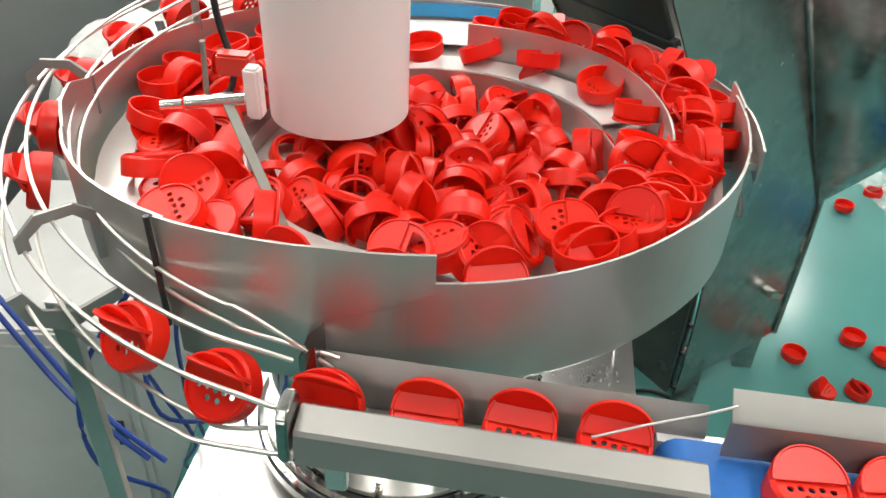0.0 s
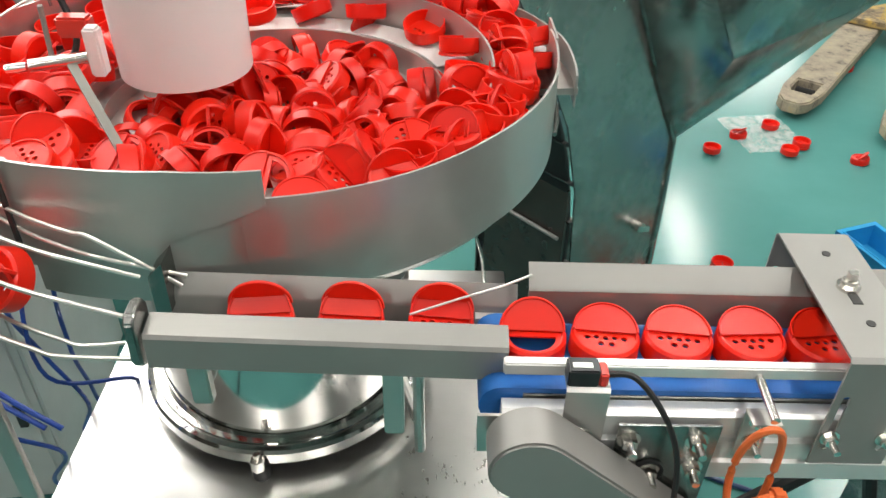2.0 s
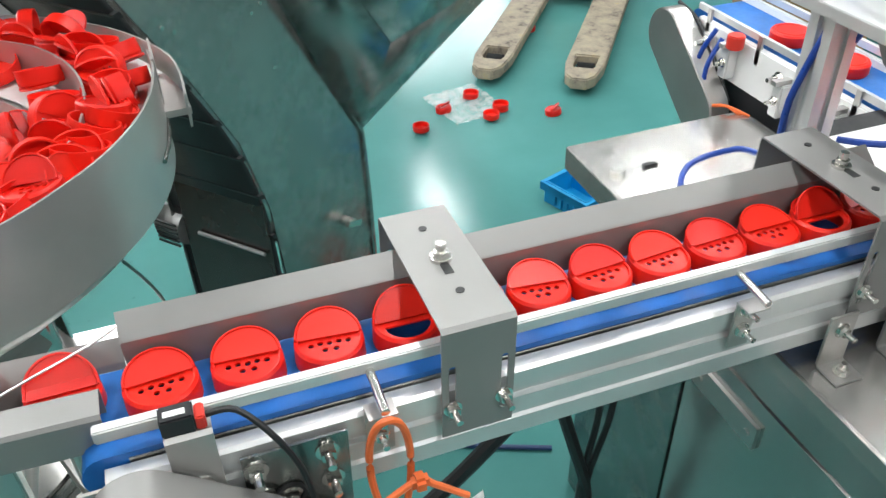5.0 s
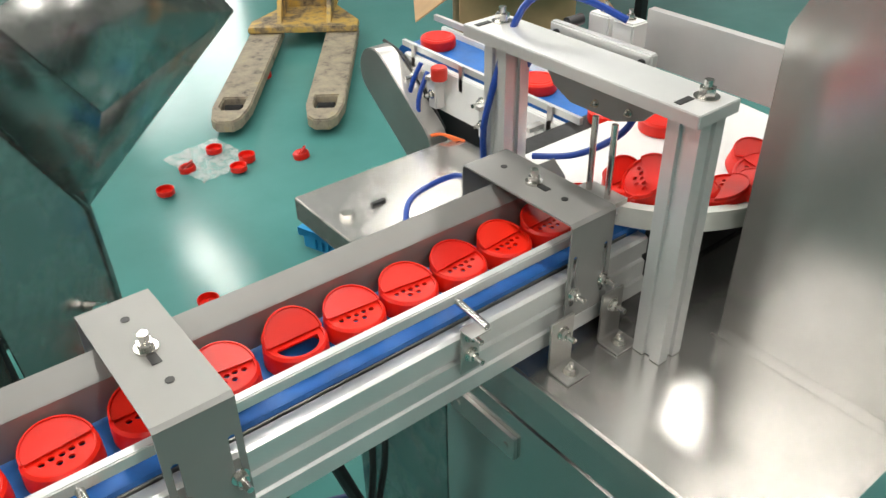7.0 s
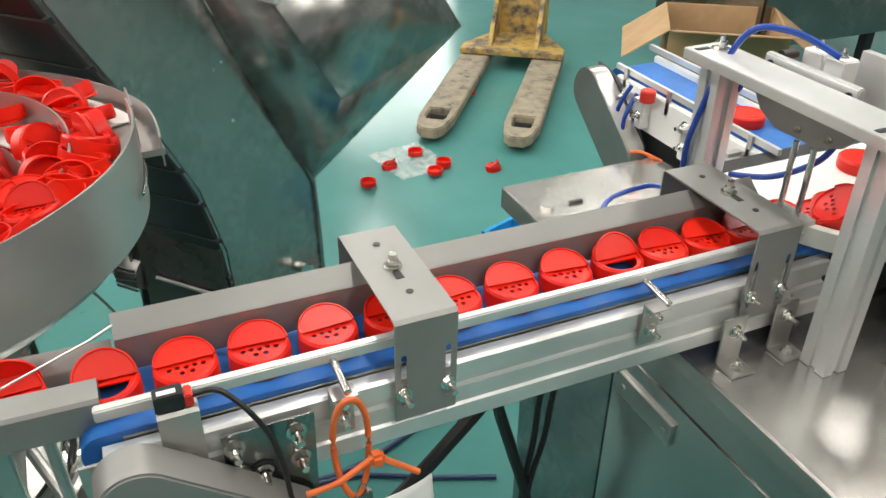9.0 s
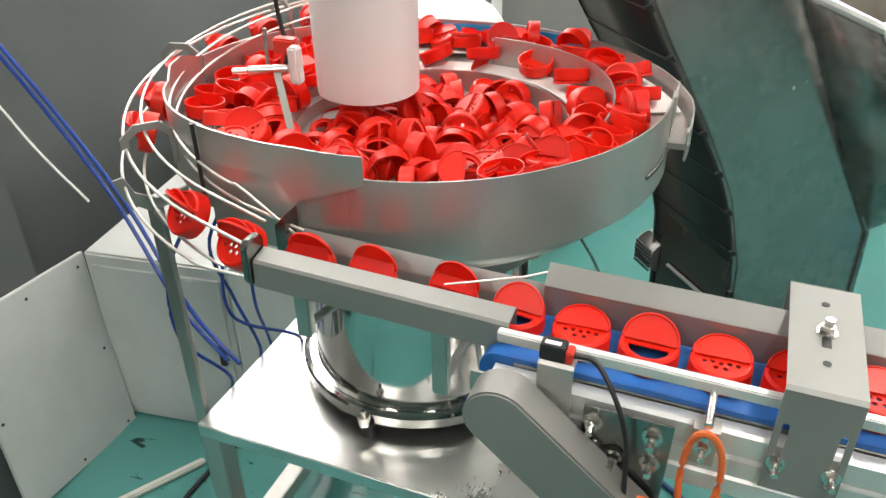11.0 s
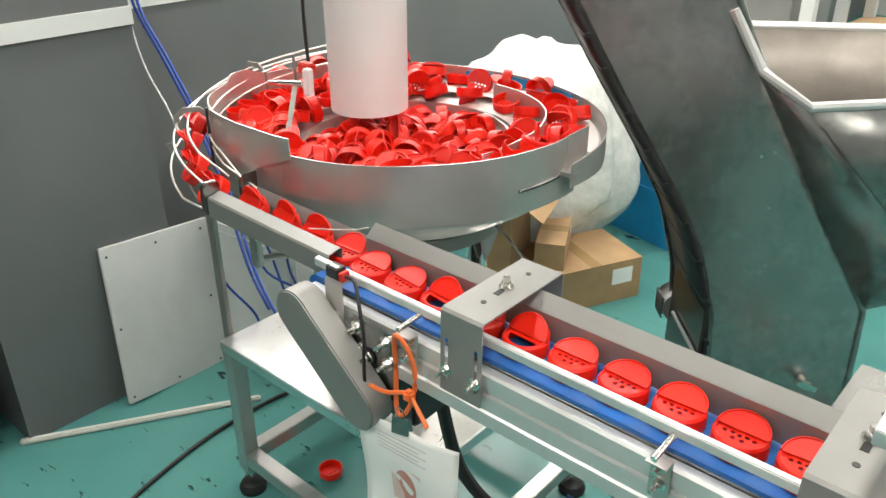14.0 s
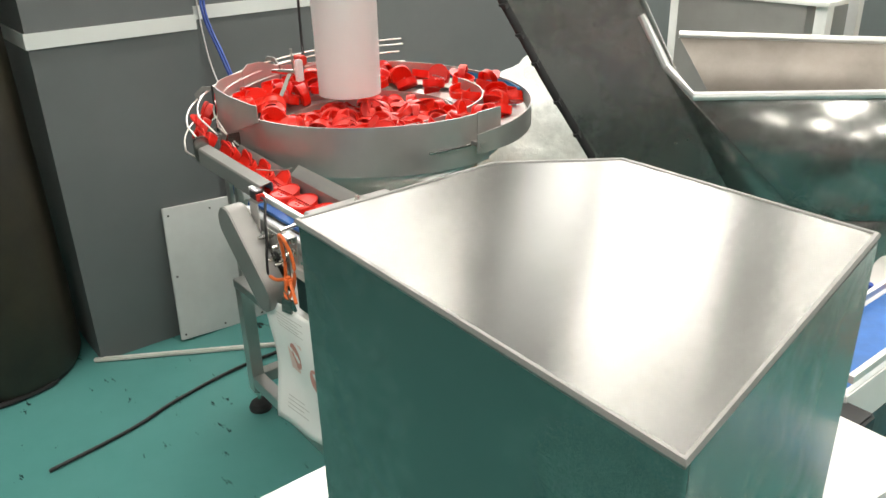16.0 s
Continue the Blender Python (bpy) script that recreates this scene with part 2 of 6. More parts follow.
def smooth_path(pts, steps=6):
    """Points of a smooth line through the given ones."""
    pts = [Vector(p) for p in pts]
    out = []
    for i in range(len(pts) - 1):
        p0, p1, p2, p3 = pts[max(i - 1, 0)], pts[i], pts[i + 1], pts[min(i + 2, len(pts) - 1)]
        for k in range(steps):
            t = k / steps
            out.append(0.5 * ((2 * p1) + (p2 - p0) * t + (2 * p0 - 5 * p1 + 4 * p2 - p3) * t * t + (3 * p1 - p0 - 3 * p2 + p3) * t ** 3))
    out.append(pts[-1])
    return out


def add_prism(bm, outline, a, b, axis="y"):
    """A flat outline (pairs) pushed from a to b along an axis; y: pairs are x, z; z: x, y; x: y, z."""
    def place(p, v):
        return {"y": (p[0], v, p[1]), "z": (p[0], p[1], v), "x": (v, p[0], p[1])}[axis]
    lo = [bm.verts.new(place(p, a)) for p in outline]
    hi = [bm.verts.new(place(p, b)) for p in outline]
    n = len(outline)
    bm.faces.new(lo)
    bm.faces.new(hi[::-1])
    for i in range(n):
        bm.faces.new((lo[(i + 1) % n], lo[i], hi[i], hi[(i + 1) % n]))
    return lo + hi


def add_sheet(bm, line, a, b, thick, axis="x"):
    """A folded sheet: an open line of pairs, with a thickness, pushed along an axis."""
    pts = [Vector((p[0], p[1])) for p in line]
    left, right = [], []
    for i, p in enumerate(pts):
        d = (pts[min(i + 1, len(pts) - 1)] - pts[max(i - 1, 0)]).normalized()
        nrm = Vector((-d.y, d.x)) * thick / 2
        left.append(p + nrm)
        right.append(p - nrm)
    add_prism(bm, [tuple(p) for p in left + right[::-1]], a, b, axis)


def add_plate(bm, outline, holes, place, push):
    """A plate with holes: loops of pairs, put in space by place(a, b), with a thickness push (a vector)."""
    edges = []
    for pts in [outline] + holes:
        vs = [bm.verts.new(place(*p)) for p in pts]
        edges += [bm.edges.new((vs[i], vs[(i + 1) % len(vs)])) for i in range(len(vs))]
    geo = bmesh.ops.triangle_fill(bm, use_beauty=True, edges=edges)["geom"]
    ext = bmesh.ops.extrude_face_region(bm, geom=[f for f in geo if isinstance(f, bmesh.types.BMFace)], use_keep_orig=True)["geom"]
    for v in ext:
        if isinstance(v, bmesh.types.BMVert):
            v.co += Vector(push)


def add_lathe(bm, profile, c=(0, 0, 0), n=64, a0=0.0, a1=360.0):
    full = abs(a1 - a0) >= 360
    count = n if full else n + 1
    rings = []
    for i in range(count):
        t = radians(a0 + (a1 - a0) * i / n)
        rings.append([bm.verts.new((c[0] + r * math.cos(t), c[1] + r * math.sin(t), c[2] + z)) for r, z in profile])
    for i in range(n):
        p, q = rings[i], rings[(i + 1) % count]
        for k in range(len(profile) - 1):
            bm.faces.new((p[k], q[k], q[k + 1], p[k + 1]))


def finish(bm, bevel=0.0, smooth=30.0):
    bmesh.ops.remove_doubles(bm, verts=bm.verts, dist=1e-5)
    if bevel:
        edges = [e for e in bm.edges if len(e.link_faces) == 2 and e.calc_face_angle(0) > 0.6]
        bmesh.ops.bevel(bm, geom=edges, offset=bevel, segments=2, affect="EDGES", clamp_overlap=True)
    bmesh.ops.recalc_face_normals(bm, faces=bm.faces)
    lim = radians(smooth)
    for f in bm.faces:
        f.smooth = True
    for e in bm.edges:
        e.smooth = not (len(e.link_faces) == 2 and e.calc_face_angle(0) > lim)


def mesh_of(name, bm, material):
    me = bpy.data.meshes.new(name)
    bm.to_mesh(me)
    bm.free()
    me.materials.append(material)
    return me


def part(name, bm, material, parent=None, label="", bevel=0.0):
    finish(bm, bevel)
    ob = new(name, mesh_of(name, bm, material))
    ob.parent = parent
    if label:
        ob["label"] = label
    return ob


def thing(name, label, category, group="", kind="", m=None):
    ob = new(name)
    ob.empty_display_size = 0.05
    if m is not None:
        ob.matrix_basis = m
    return tagged(ob, label, category, group, kind)


def box_part(name, lo, hi, material, parent, label="", bevel=0.0, m=None):
    bm = bmesh.new()
    add_box(bm, lo, hi, m)
    return part(name, bm, material, parent, label, bevel)


def structure(name, bm, material, label="", bevel=0.0):
    ob = part(name, bm, material, None, "", bevel)
    return tagged(ob, label, "", "", "structure")


def bolt(parent, at, way, r=0.006, length=0.012, name="bolt", washer=True):
    """A hexagon nut with a washer and a thread end, pointing along way."""
    at, way = Vector(at), Vector(way).normalized()
    bm = bmesh.new()
    if washer:
        add_cyl(bm, at, at + way * 0.0015, r * 1.45, n=18)
    add_cyl(bm, at + way * 0.0015, at + way * (0.0015 + r), r, n=6)
    add_cyl(bm, at + way * (0.0015 + r), at + way * (0.0015 + r + length), r * 0.52, n=12)
    return part(name, bm, CHROME, parent)


# ---- the room ----
SIDE_WINDOW = (1.0, 5.2, 1.52, 2.95)


def room():
    bm = bmesh.new()
    add_box(bm, (-3.0, -4.5, -0.1), (7.0, 9.0, 0.0))
    structure("floor", bm, FLOOR_GREEN, "glossy green epoxy workshop floor with scuffs")
    # unseen ceiling, toned grey so that the steel reflects darker
    bm = bmesh.new()
    add_box(bm, (-3.0, -4.5, CEILING), (7.0, 9.0, CEILING + 0.1))
    structure("ceiling", bm, CEILING_GREY, "unseen grey workshop ceiling that darkens reflections")
    # pier that stands forward, then the recessed wall
    bands = [(1.138, 1.187)]
    for name, lo, hi in (("wall_pier", (-1.35, 0.265, 0), (-1.10, 0.81, CEILING)),
                         ("wall_west", (-1.6, 0.81, 0), (-1.32, 9.0, CEILING)),
                         ("wall_side", (-3.0, 0.265, 0), (-1.35, 0.40, CEILING))):
        bm = bmesh.new()
        add_box(bm, lo, (hi[0], hi[1], 1.40))
        structure(name, bm, WALL_GREY, "dark grey painted workshop wall")
        bm = bmesh.new()
        if name == "wall_west":
            y0, y1, z0, z1 = SIDE_WINDOW
            for p, q in (((lo[0], lo[1], 1.40), (hi[0], y0, CEILING)), ((lo[0], y1, 1.40), hi), ((lo[0], y0, 1.40), (hi[0], y1, z0)), ((lo[0], y0, z1), (hi[0], y1, CEILING))):
                add_box(bm, p, q)
        else:
            add_box(bm, (lo[0], lo[1], 1.40), hi)
        structure(name + "_upper", bm, WALL_WHITE, "white painted upper wall")
    for lo, hi in (((-1.09, 0.258, 1.138), (-1.097, 0.812, 1.187)), ((-1.313, 0.812, 1.138), (-1.318, 8.9, 1.187)),
                   ((-1.098, 0.262, 1.138), (-1.42, 0.258, 1.187))):
        bm = bmesh.new()
        add_box(bm, lo, hi)
        structure("trim", bm, WALL_WHITE, "white painted band along the wall")
    for name, lo, hi in (("wall_east", (7.0, -4.5, 0), (7.2, 9.2, CEILING)),
                         ("wall_south", (-3.2, -4.7, 0), (7.2, -4.5, CEILING)), ("wall_far_west", (-3.2, -4.5, 0), (-3.0, 0.4, CEILING))):
        bm = bmesh.new()
        add_box(bm, lo, hi)
        structure(name, bm, WALL_PALE, "plain pale workshop wall")
    # north wall with two tall windows
    z0, z1 = 0.9, 2.9
    edges = [-3.0] + [e for w in WINDOWS for e in w] + [7.0]
    bm = bmesh.new()
    add_box(bm, (-3.0, 9.0, 0), (7.0, 9.2, z0))
    add_box(bm, (-3.0, 9.0, z1), (7.0, 9.2, CEILING))
    for k in range(0, len(edges), 2):
        add_box(bm, (edges[k], 9.0, z0), (edges[k + 1], 9.2, z1))
    structure("wall_north", bm, WALL_PALE, "plain light wall with tall windows")
    for i, (a, b) in enumerate(WINDOWS):
        win = thing("window_%d" % (i + 1), "tall bright window with white frame", "window", "", "structure")
        for lo, hi in (((a, 9.05, z0), (a + 0.05, 9.1, z1)), ((b - 0.05, 9.05, z0), (b, 9.1, z1)), ((a + 0.05, 9.05, z0), (b - 0.05, 9.1, z0 + 0.05)), ((a + 0.05, 9.05, z1 - 0.05), (b - 0.05, 9.1, z1)), (((a + b) / 2 - 0.025, 9.05, z0 + 0.05), ((a + b) / 2 + 0.025, 9.1, z1 - 0.05))):
            box_part("window_frame", lo, hi, WHITE_PLASTIC, win)
        data = bpy.data.lights.new("window_light", "AREA")
        data.shape, data.size, data.size_y, data.energy, data.color = "RECTANGLE", b - a, z1 - z0, WINDOW_POWER, (1.0, 0.985, 0.95)
        ob = new("window_light", data)
        ob.matrix_basis = look(((a + b) / 2, 9.02, (z0 + z1) / 2), ((a + b) / 2, 8.0, (z0 + z1) / 2))
    y0, y1, z0, z1 = SIDE_WINDOW
    win = thing("window_3", "wide bright window high in the side wall", "window", "", "structure")
    for lo, hi in (((-1.48, y0, z0), (-1.43, y0 + 0.05, z1)), ((-1.48, y1 - 0.05, z0), (-1.43, y1, z1)), ((-1.48, y0 + 0.05, z0), (-1.43, y1 - 0.05, z0 + 0.05)), ((-1.48, y0 + 0.05, z1 - 0.05), (-1.43, y1 - 0.05, z1)),
                   *[((-1.48, c - 0.07, z0 + 0.05), (-1.43, c + 0.07, z1 - 0.05)) for c in (1.75, 2.5, 3.4, 4.3)]):
        box_part("window_frame", lo, hi, WHITE_PLASTIC, win)
    data = bpy.data.lights.new("window_light", "AREA")
    data.shape, data.size, data.size_y, data.energy, data.color = "RECTANGLE", y1 - y0, z1 - z0, SIDE_POWER, (1.0, 0.985, 0.95)
    ob = new("window_light", data)
    ob.matrix_basis = look((-1.52, (y0 + y1) / 2, (z0 + z1) / 2), (0.0, (y0 + y1) / 2, (z0 + z1) / 2))
    bm = bmesh.new()
    add_box(bm, (-2.1, 0.41, 0.0), (-2.05, 9.0, 3.6))
    structure("backdrop", bm, SKY_GLOW, "bright overcast sky outside the side window")
    bm = bmesh.new()
    add_box(bm, (-3.0, 9.6, 0.0), (7.0, 9.65, 3.6))
    structure("backdrop", bm, SKY_GLOW, "bright overcast sky outside the windows")
    bm = bmesh.new()
    add_box(bm, (-0.36, -0.010, 0.001), (0.34, 0.010, 0.016))
    duct = structure("floor_duct", bm, DUCT, "ivory cable duct lying on the floor", 0.004)
    duct.matrix_basis = pose(-0.93, 0.55, 0, 0, 0, 59)
    for i, (x, y) in enumerate(TUBES):
        lamp = thing("tube_light", "white fluorescent tube light under the ceiling", "light", "ceiling tube lights", "", pose(x, y, CEILING - 0.12))
        box_part("housing", (-0.09, -0.62, 0.02), (0.09, 0.62, 0.115), WHITE_PLASTIC, lamp)
        for dx in (-0.045, 0.045):
            bm = bmesh.new()
            add_cyl(bm, (dx, -0.6, 0), (dx, 0.6, 0), 0.014, n=12)
            part("tube", bm, TUBE_GLOW, lamp)
        data = bpy.data.lights.new("tube_lamp", "AREA")
        data.shape, data.size, data.size_y, data.energy, data.color = "RECTANGLE", 0.2, 1.2, TUBE_POWER, (1.0, 0.97, 0.90)
        ob = new("tube_lamp", data)
        ob.matrix_basis = pose(x, y, CEILING - 0.15)


# ---- bowl feeder ----
BX, BY = -0.125, 0.895


def bowl_strip(parent, name, stops, material, thick=0.003, n=60, label=""):
    """A curved sheet that follows stops of (angle, radius, bottom, top) about the bowl's axis."""
    bm = bmesh.new()
    angles = np.linspace(stops[0][0], stops[-1][0], n)
    cols = [np.interp(angles, [s[0] for s in stops], [s[k] for s in stops]) for k in (1, 2, 3)]
    rings = []
    for a, r, lo, hi in zip(angles, *cols):
        c, s = math.cos(radians(a)), math.sin(radians(a))
        rings.append([bm.verts.new((BX + q * c, BY + q * s, z)) for q, z in ((r, lo), (r, hi), (r + thick, hi), (r + thick, lo))])
    for p, q in zip(rings, rings[1:]):
        for k in range(4):
            bm.faces.new((p[k], q[k], q[(k + 1) % 4], p[(k + 1) % 4]))
    bm.faces.new(rings[0])
    bm.faces.new(rings[-1][::-1])
    return part(name, bm, material, parent, label)


def bowl_feeder():
    bowl = thing("bowl_feeder", "stainless vibratory bowl feeder full of red caps, on a polished drum", "bowl feeder")
    # outer walls: a low front wall, and the spiral that climbs round the back to the left
    bowl_strip(bowl, "front_wall", [(-86, 0.362, 0.95, 1.070), (-40, 0.3615, 0.95, 1.070), (-20, 0.370, 0.95, 1.071), (0, 0.379, 0.95, 1.072), (13, 0.387, 0.95, 1.074)], STEEL_BOWL)
    bowl_strip(bowl, "outer_wall", [(3, 0.412, 0.985, 1.032), (18, 0.426, 0.985, 1.042), (60, 0.428, 0.985, 1.047), (100, 0.424, 0.985, 1.053), (150, 0.414, 0.985, 1.072), (180, 0.412, 0.985, 1.085), (213, 0.419, 0.985, 1.098), (226, 0.415, 0.985, 1.104), (243, 0.403, 0.985, 1.110)], STEEL_BOWL)
    bowl_strip(bowl, "patch_plate", [(242, 0.407, 0.985, 1.110), (252, 0.391, 1.0, 1.109), (265, 0.374, 1.03, 1.107), (279, 0.367, 1.064, 1.104)], STEEL_BOWL, 0.003, 30, "matt steel plate lapped over the rim")
    bowl_strip(bowl, "front_wall", [(242, 0.403, 0.95, 1.105), (254, 0.386, 0.95, 1.09), (266, 0.369, 0.95, 1.075), (275, 0.362, 0.95, 1.070)], STEEL_BOWL)
    bowl_strip(bowl, "inner_wall", [(-38, 0.298, 1.0, 1.040), (-20, 0.292, 1.0, 1.050), (5, 0.294, 1.0, 1.058), (40, 0.300, 1.0, 1.062), (88, 0.292, 1.0, 1.062)], STEEL_BOWL)
    bowl_strip(bowl, "pit_wall", [(-40, 0.288, 0.965, 1.030), (-22, 0.252, 0.965, 1.024), (10, 0.226, 0.965, 1.018), (60, 0.216, 0.965, 1.016), (120, 0.222, 0.965, 1.016), (180, 0.252, 0.965, 1.018), (215, 0.284, 0.965, 1.020), (235, 0.288, 0.965, 1.016)], STEEL_BOWL)
    bowl_strip(bowl, "guide_fin", [(-41, 0.291, 1.0, 1.034), (-24, 0.258, 1.0, 1.036), (-8, 0.242, 1.0, 1.034)], WHITE_PLASTIC, 0.0025, 24, "bent white guide strip")
    bowl_strip(bowl, "end_flap", [(190, 0.411, 0.99, 1.092), (198, 0.414, 0.99, 1.112), (206, 0.416, 0.99, 1.114), (209, 0.417, 0.99, 1.098)], STEEL_BOWL, 0.003, 12)
    bm = bmesh.new()
    add_lathe(bm, [(0.0, 0.975), (0.232, 0.975), (0.2321, 1.0), (0.3605, 1.012), (0.3625, 0.952), (0.355, 0.936), (0.33, 0.915), (0.27, 0.878), (0.215, 0.852), (0.19, 0.84), (0.0, 0.838)], (BX, BY, 0), 96)
    part("bowl", bm, STEEL_BOWL, bowl)
    bowl_strip(bowl, "track_liner", [(20, 0.312, 1.0155, 1.0175), (92, 0.312, 1.0185, 1.0205), (135, 0.306, 1.0205, 1.0225)], WHITE_PLASTIC, 0.102, 40, "white track lining")
    bowl_strip(bowl, "track_liner", [(25, 0.240, 1.0065, 1.0085), (118, 0.240, 1.0075, 1.0095)], WHITE_PLASTIC, 0.050, 40, "white track lining")
    bowl_strip(bowl, "outer_track", [(4, 0.3606, 1.000, 1.010), (30, 0.3606, 1.004, 1.014), (120, 0.3606, 1.007, 1.017)], STEEL_BOWL, 0.058, 50)
    bowl_strip(bowl, "outer_track", [(120, 0.3606, 1.007, 1.017), (180, 0.3606, 1.01, 1.02), (243, 0.3606, 1.02, 1.03)], STEEL_BOWL, 0.040, 50)
    bowl_strip(bowl, "liner_edge", [(66, 0.4205, 1.0235, 1.044), (112, 0.4165, 1.0255, 1.048)], BLUE_BIN, 0.003, 20, "blue strip along the track lining")
    # clip seam on the rim and the tab over the rail
    a = radians(242)
    bm = bmesh.new()
    add_tube(bm, [(BX + 0.415 * math.cos(a), BY + 0.415 * math.sin(a), z) for z in (1.113, 1.08, 1.05, 1.02, 0.99)], 0.003)
    part("seam", bm, HOLE_SHADE_AND_TRIM, bowl)
    bm = bmesh.new()
    add_prism(bm, [(-0.182, 0.955), (-0.182, 1.005), (-0.166, 1.022), (-0.166, 0.962)], 0.49, 0.535, "y")
    part("tab", bm, STEEL_DARK, bowl)
    # end flap at the right, and a rod under it
    bowl_strip(bowl, "end_flap", [(7, 0.385, 0.985, 1.076), (13, 0.391, 0.98, 1.077), (18, 0.399, 0.985, 1.077)], STEEL_BOWL, 0.003, 8)
    bm = bmesh.new()
    add_tube(bm, [(BX + 0.384 * math.cos(radians(t)), BY + 0.372 * math.sin(radians(t)), 1.0) for t in (-14, -8, -2, 4)], 0.003)
    part("rod", bm, STEEL_DARK, bowl)
    # springs housing and polished drum on its flange
    bm = bmesh.new()
    add_cyl(bm, (BX - 0.02, BY, 0.80), (BX - 0.02, BY, 0.84), 0.185, n=64)
    part("neck", bm, STEEL_DARK, bowl)
    bm = bmesh.new()
    add_lathe(bm, [(0.0, 0.535), (0.212, 0.535), (0.210, 0.57), (0.208, 0.80), (0.0, 0.80)], (-0.158, 0.897, 0), 128)
    part("drum", bm, POLISHED, bowl, "mirror-polished drum")
    bm = bmesh.new()
    add_lathe(bm, [(0.20, 0.506), (0.233, 0.506), (0.237, 0.510), (0.237, 0.529), (0.233, 0.534), (0.226, 0.536), (0.225, 0.533), (0.222, 0.533), (0.221, 0.537), (0.209, 0.538)], (-0.158, 0.897, 0), 128)
    part("flange", bm, POLISHED, bowl)
    for t in (-92, 28, 148):
        x, y = -0.158 + 0.236 * math.cos(radians(t)), 0.897 + 0.236 * math.sin(radians(t))
        bm = bmesh.new()
        add_cyl(bm, (x, y, 0.482), (x, y, 0.512), 0.014, n=20)
        part("rubber_foot", bm, BLACK, bowl)
        bm = bmesh.new()
        add_cyl(bm, (x, y - 0.012, 0.512), (x, y - 0.012, 0.532), 0.011, n=6)
        add_cyl(bm, (x, y - 0.012, 0.532), (x, y - 0.012, 0.545), 0.005, n=12)
        part("foot_bolt", bm, CHROME, bowl)
    # leaf springs round the neck
    for t in range(20, 380, 60):
        bm = bmesh.new()
        add_box(bm, (-0.004, -0.045, -0.055), (0.004, 0.045, 0.055), pose(-0.158, 0.897, 0.80, 0, 0, t) @ pose(0.218, 0, 0, 24, 0, 0))
        ob = part("leaf_spring", bm, STEEL_SHEET, bowl, "slanted steel leaf spring", 0.0015)
    bm = bmesh.new()
    add_lathe(bm, [(0.19, 0.80), (0.235, 0.815), (0.24, 0.85), (0.20, 0.858)], (-0.145, 0.896, 0), 64)
    part("spring_ring", bm, STEEL_SHEET, bowl, "dull steel spring ring")
    # diagonal brace bars under the bowl
    for p, q in (((0.03, 0.70, 0.73), (0.075, 0.62, 0.66)), ((0.075, 0.62, 0.82), (0.078, 0.62, 0.60))):
        bm = bmesh.new()
        add_cyl(bm, p, q, 0.008, n=10)
        part("brace", bm, STEEL, bowl)
    return bowl


def spill_tube():
    tube = thing("feed_tube", "frosted white plastic feed tube hanging over the bowl", "tube")
    x, y = -0.245, 0.90
    bm = bmesh.new()
    add_lathe(bm, [(0.087, 1.045), (0.095, 1.9), (0.091, 1.9), (0.083, 1.045), (0.087, 1.045)], (x, y, 0), 64)
    part("sleeve", bm, FROSTED, tube)
    bm = bmesh.new()
    add_lathe(bm, [(0.0, 1.050), (0.083, 1.050)], (x, y, 0), 64)
    part("sleeve_bottom", bm, FROSTED, tube)
    bm = bmesh.new()
    add_lathe(bm, [(0.093, 1.40), (0.097, 1.40), (0.097, 1.44), (0.093, 1.44), (0.093, 1.40)], (x, y, 0), 48)
    part("clamp_ring", bm, PRINT_GREY, tube)
    bm = bmesh.new()
    add_tube(bm, smooth_path([(-0.372, 0.835, 1.9), (-0.368, 0.83, 1.4), (-0.362, 0.825, 1.20), (-0.345, 0.815, 1.13), (-0.35, 0.81, 1.10), (-0.365, 0.805, 1.092)]), 0.004)
    part("cable", bm, BLACK, tube)
    return tube


def level_switch():
    sw = thing("level_switch", "steel paddle level switch with a small red sensor head", "sensor")
    bm = bmesh.new()
    p, q = Vector((-0.336, 0.765, 1.106)), Vector((-0.243, 0.655, 1.020))
    add_box(bm, (-0.0055, -0.0015, 0.0), (0.0055, 0.0015, (q - p).length), Matrix.Translation(p) @ (q - p).to_track_quat("Z", "Y").to_matrix().to_4x4())
    part("paddle", bm, ZINC, sw)
    bm = bmesh.new()
    add_cyl(bm, (-0.380, 0.754, 1.106), (-0.318, 0.773, 1.110), 0.0075, n=16)
    add_cyl(bm, (-0.405, 0.746, 1.105), (-0.383, 0.753, 1.106), 0.005, n=12)
    part("clamp_rod", bm, CHROME, sw)
    bm = bmesh.new()
    add_box(bm, (-0.318, 0.77, 1.085), (-0.300, 0.79, 1.145))
    part("holder", bm, FROSTED, sw, "clear plastic holder", 0.003)
    bm = bmesh.new()
    add_box(bm, (-0.356, 0.79, 1.125), (-0.316, 0.812, 1.150))
    part("sensor_head", bm, RED_PLASTIC, sw, "red sensor head", 0.003)
    bm = bmesh.new()
    add_cyl(bm, (-0.372, 0.795, 1.10), (-0.366, 0.79, 1.165), 0.0032, n=10)
    part("post", bm, ZINC, sw)
    return sw


# ---- the line that the caps travel: wires, rail, belt ----
CONV = pose(0.16, 0.44, 0.966, 0, 0.8, 0.5)
TRACK_Y, JOIN_X, WIRE_R = 0.452, -0.165, 0.452


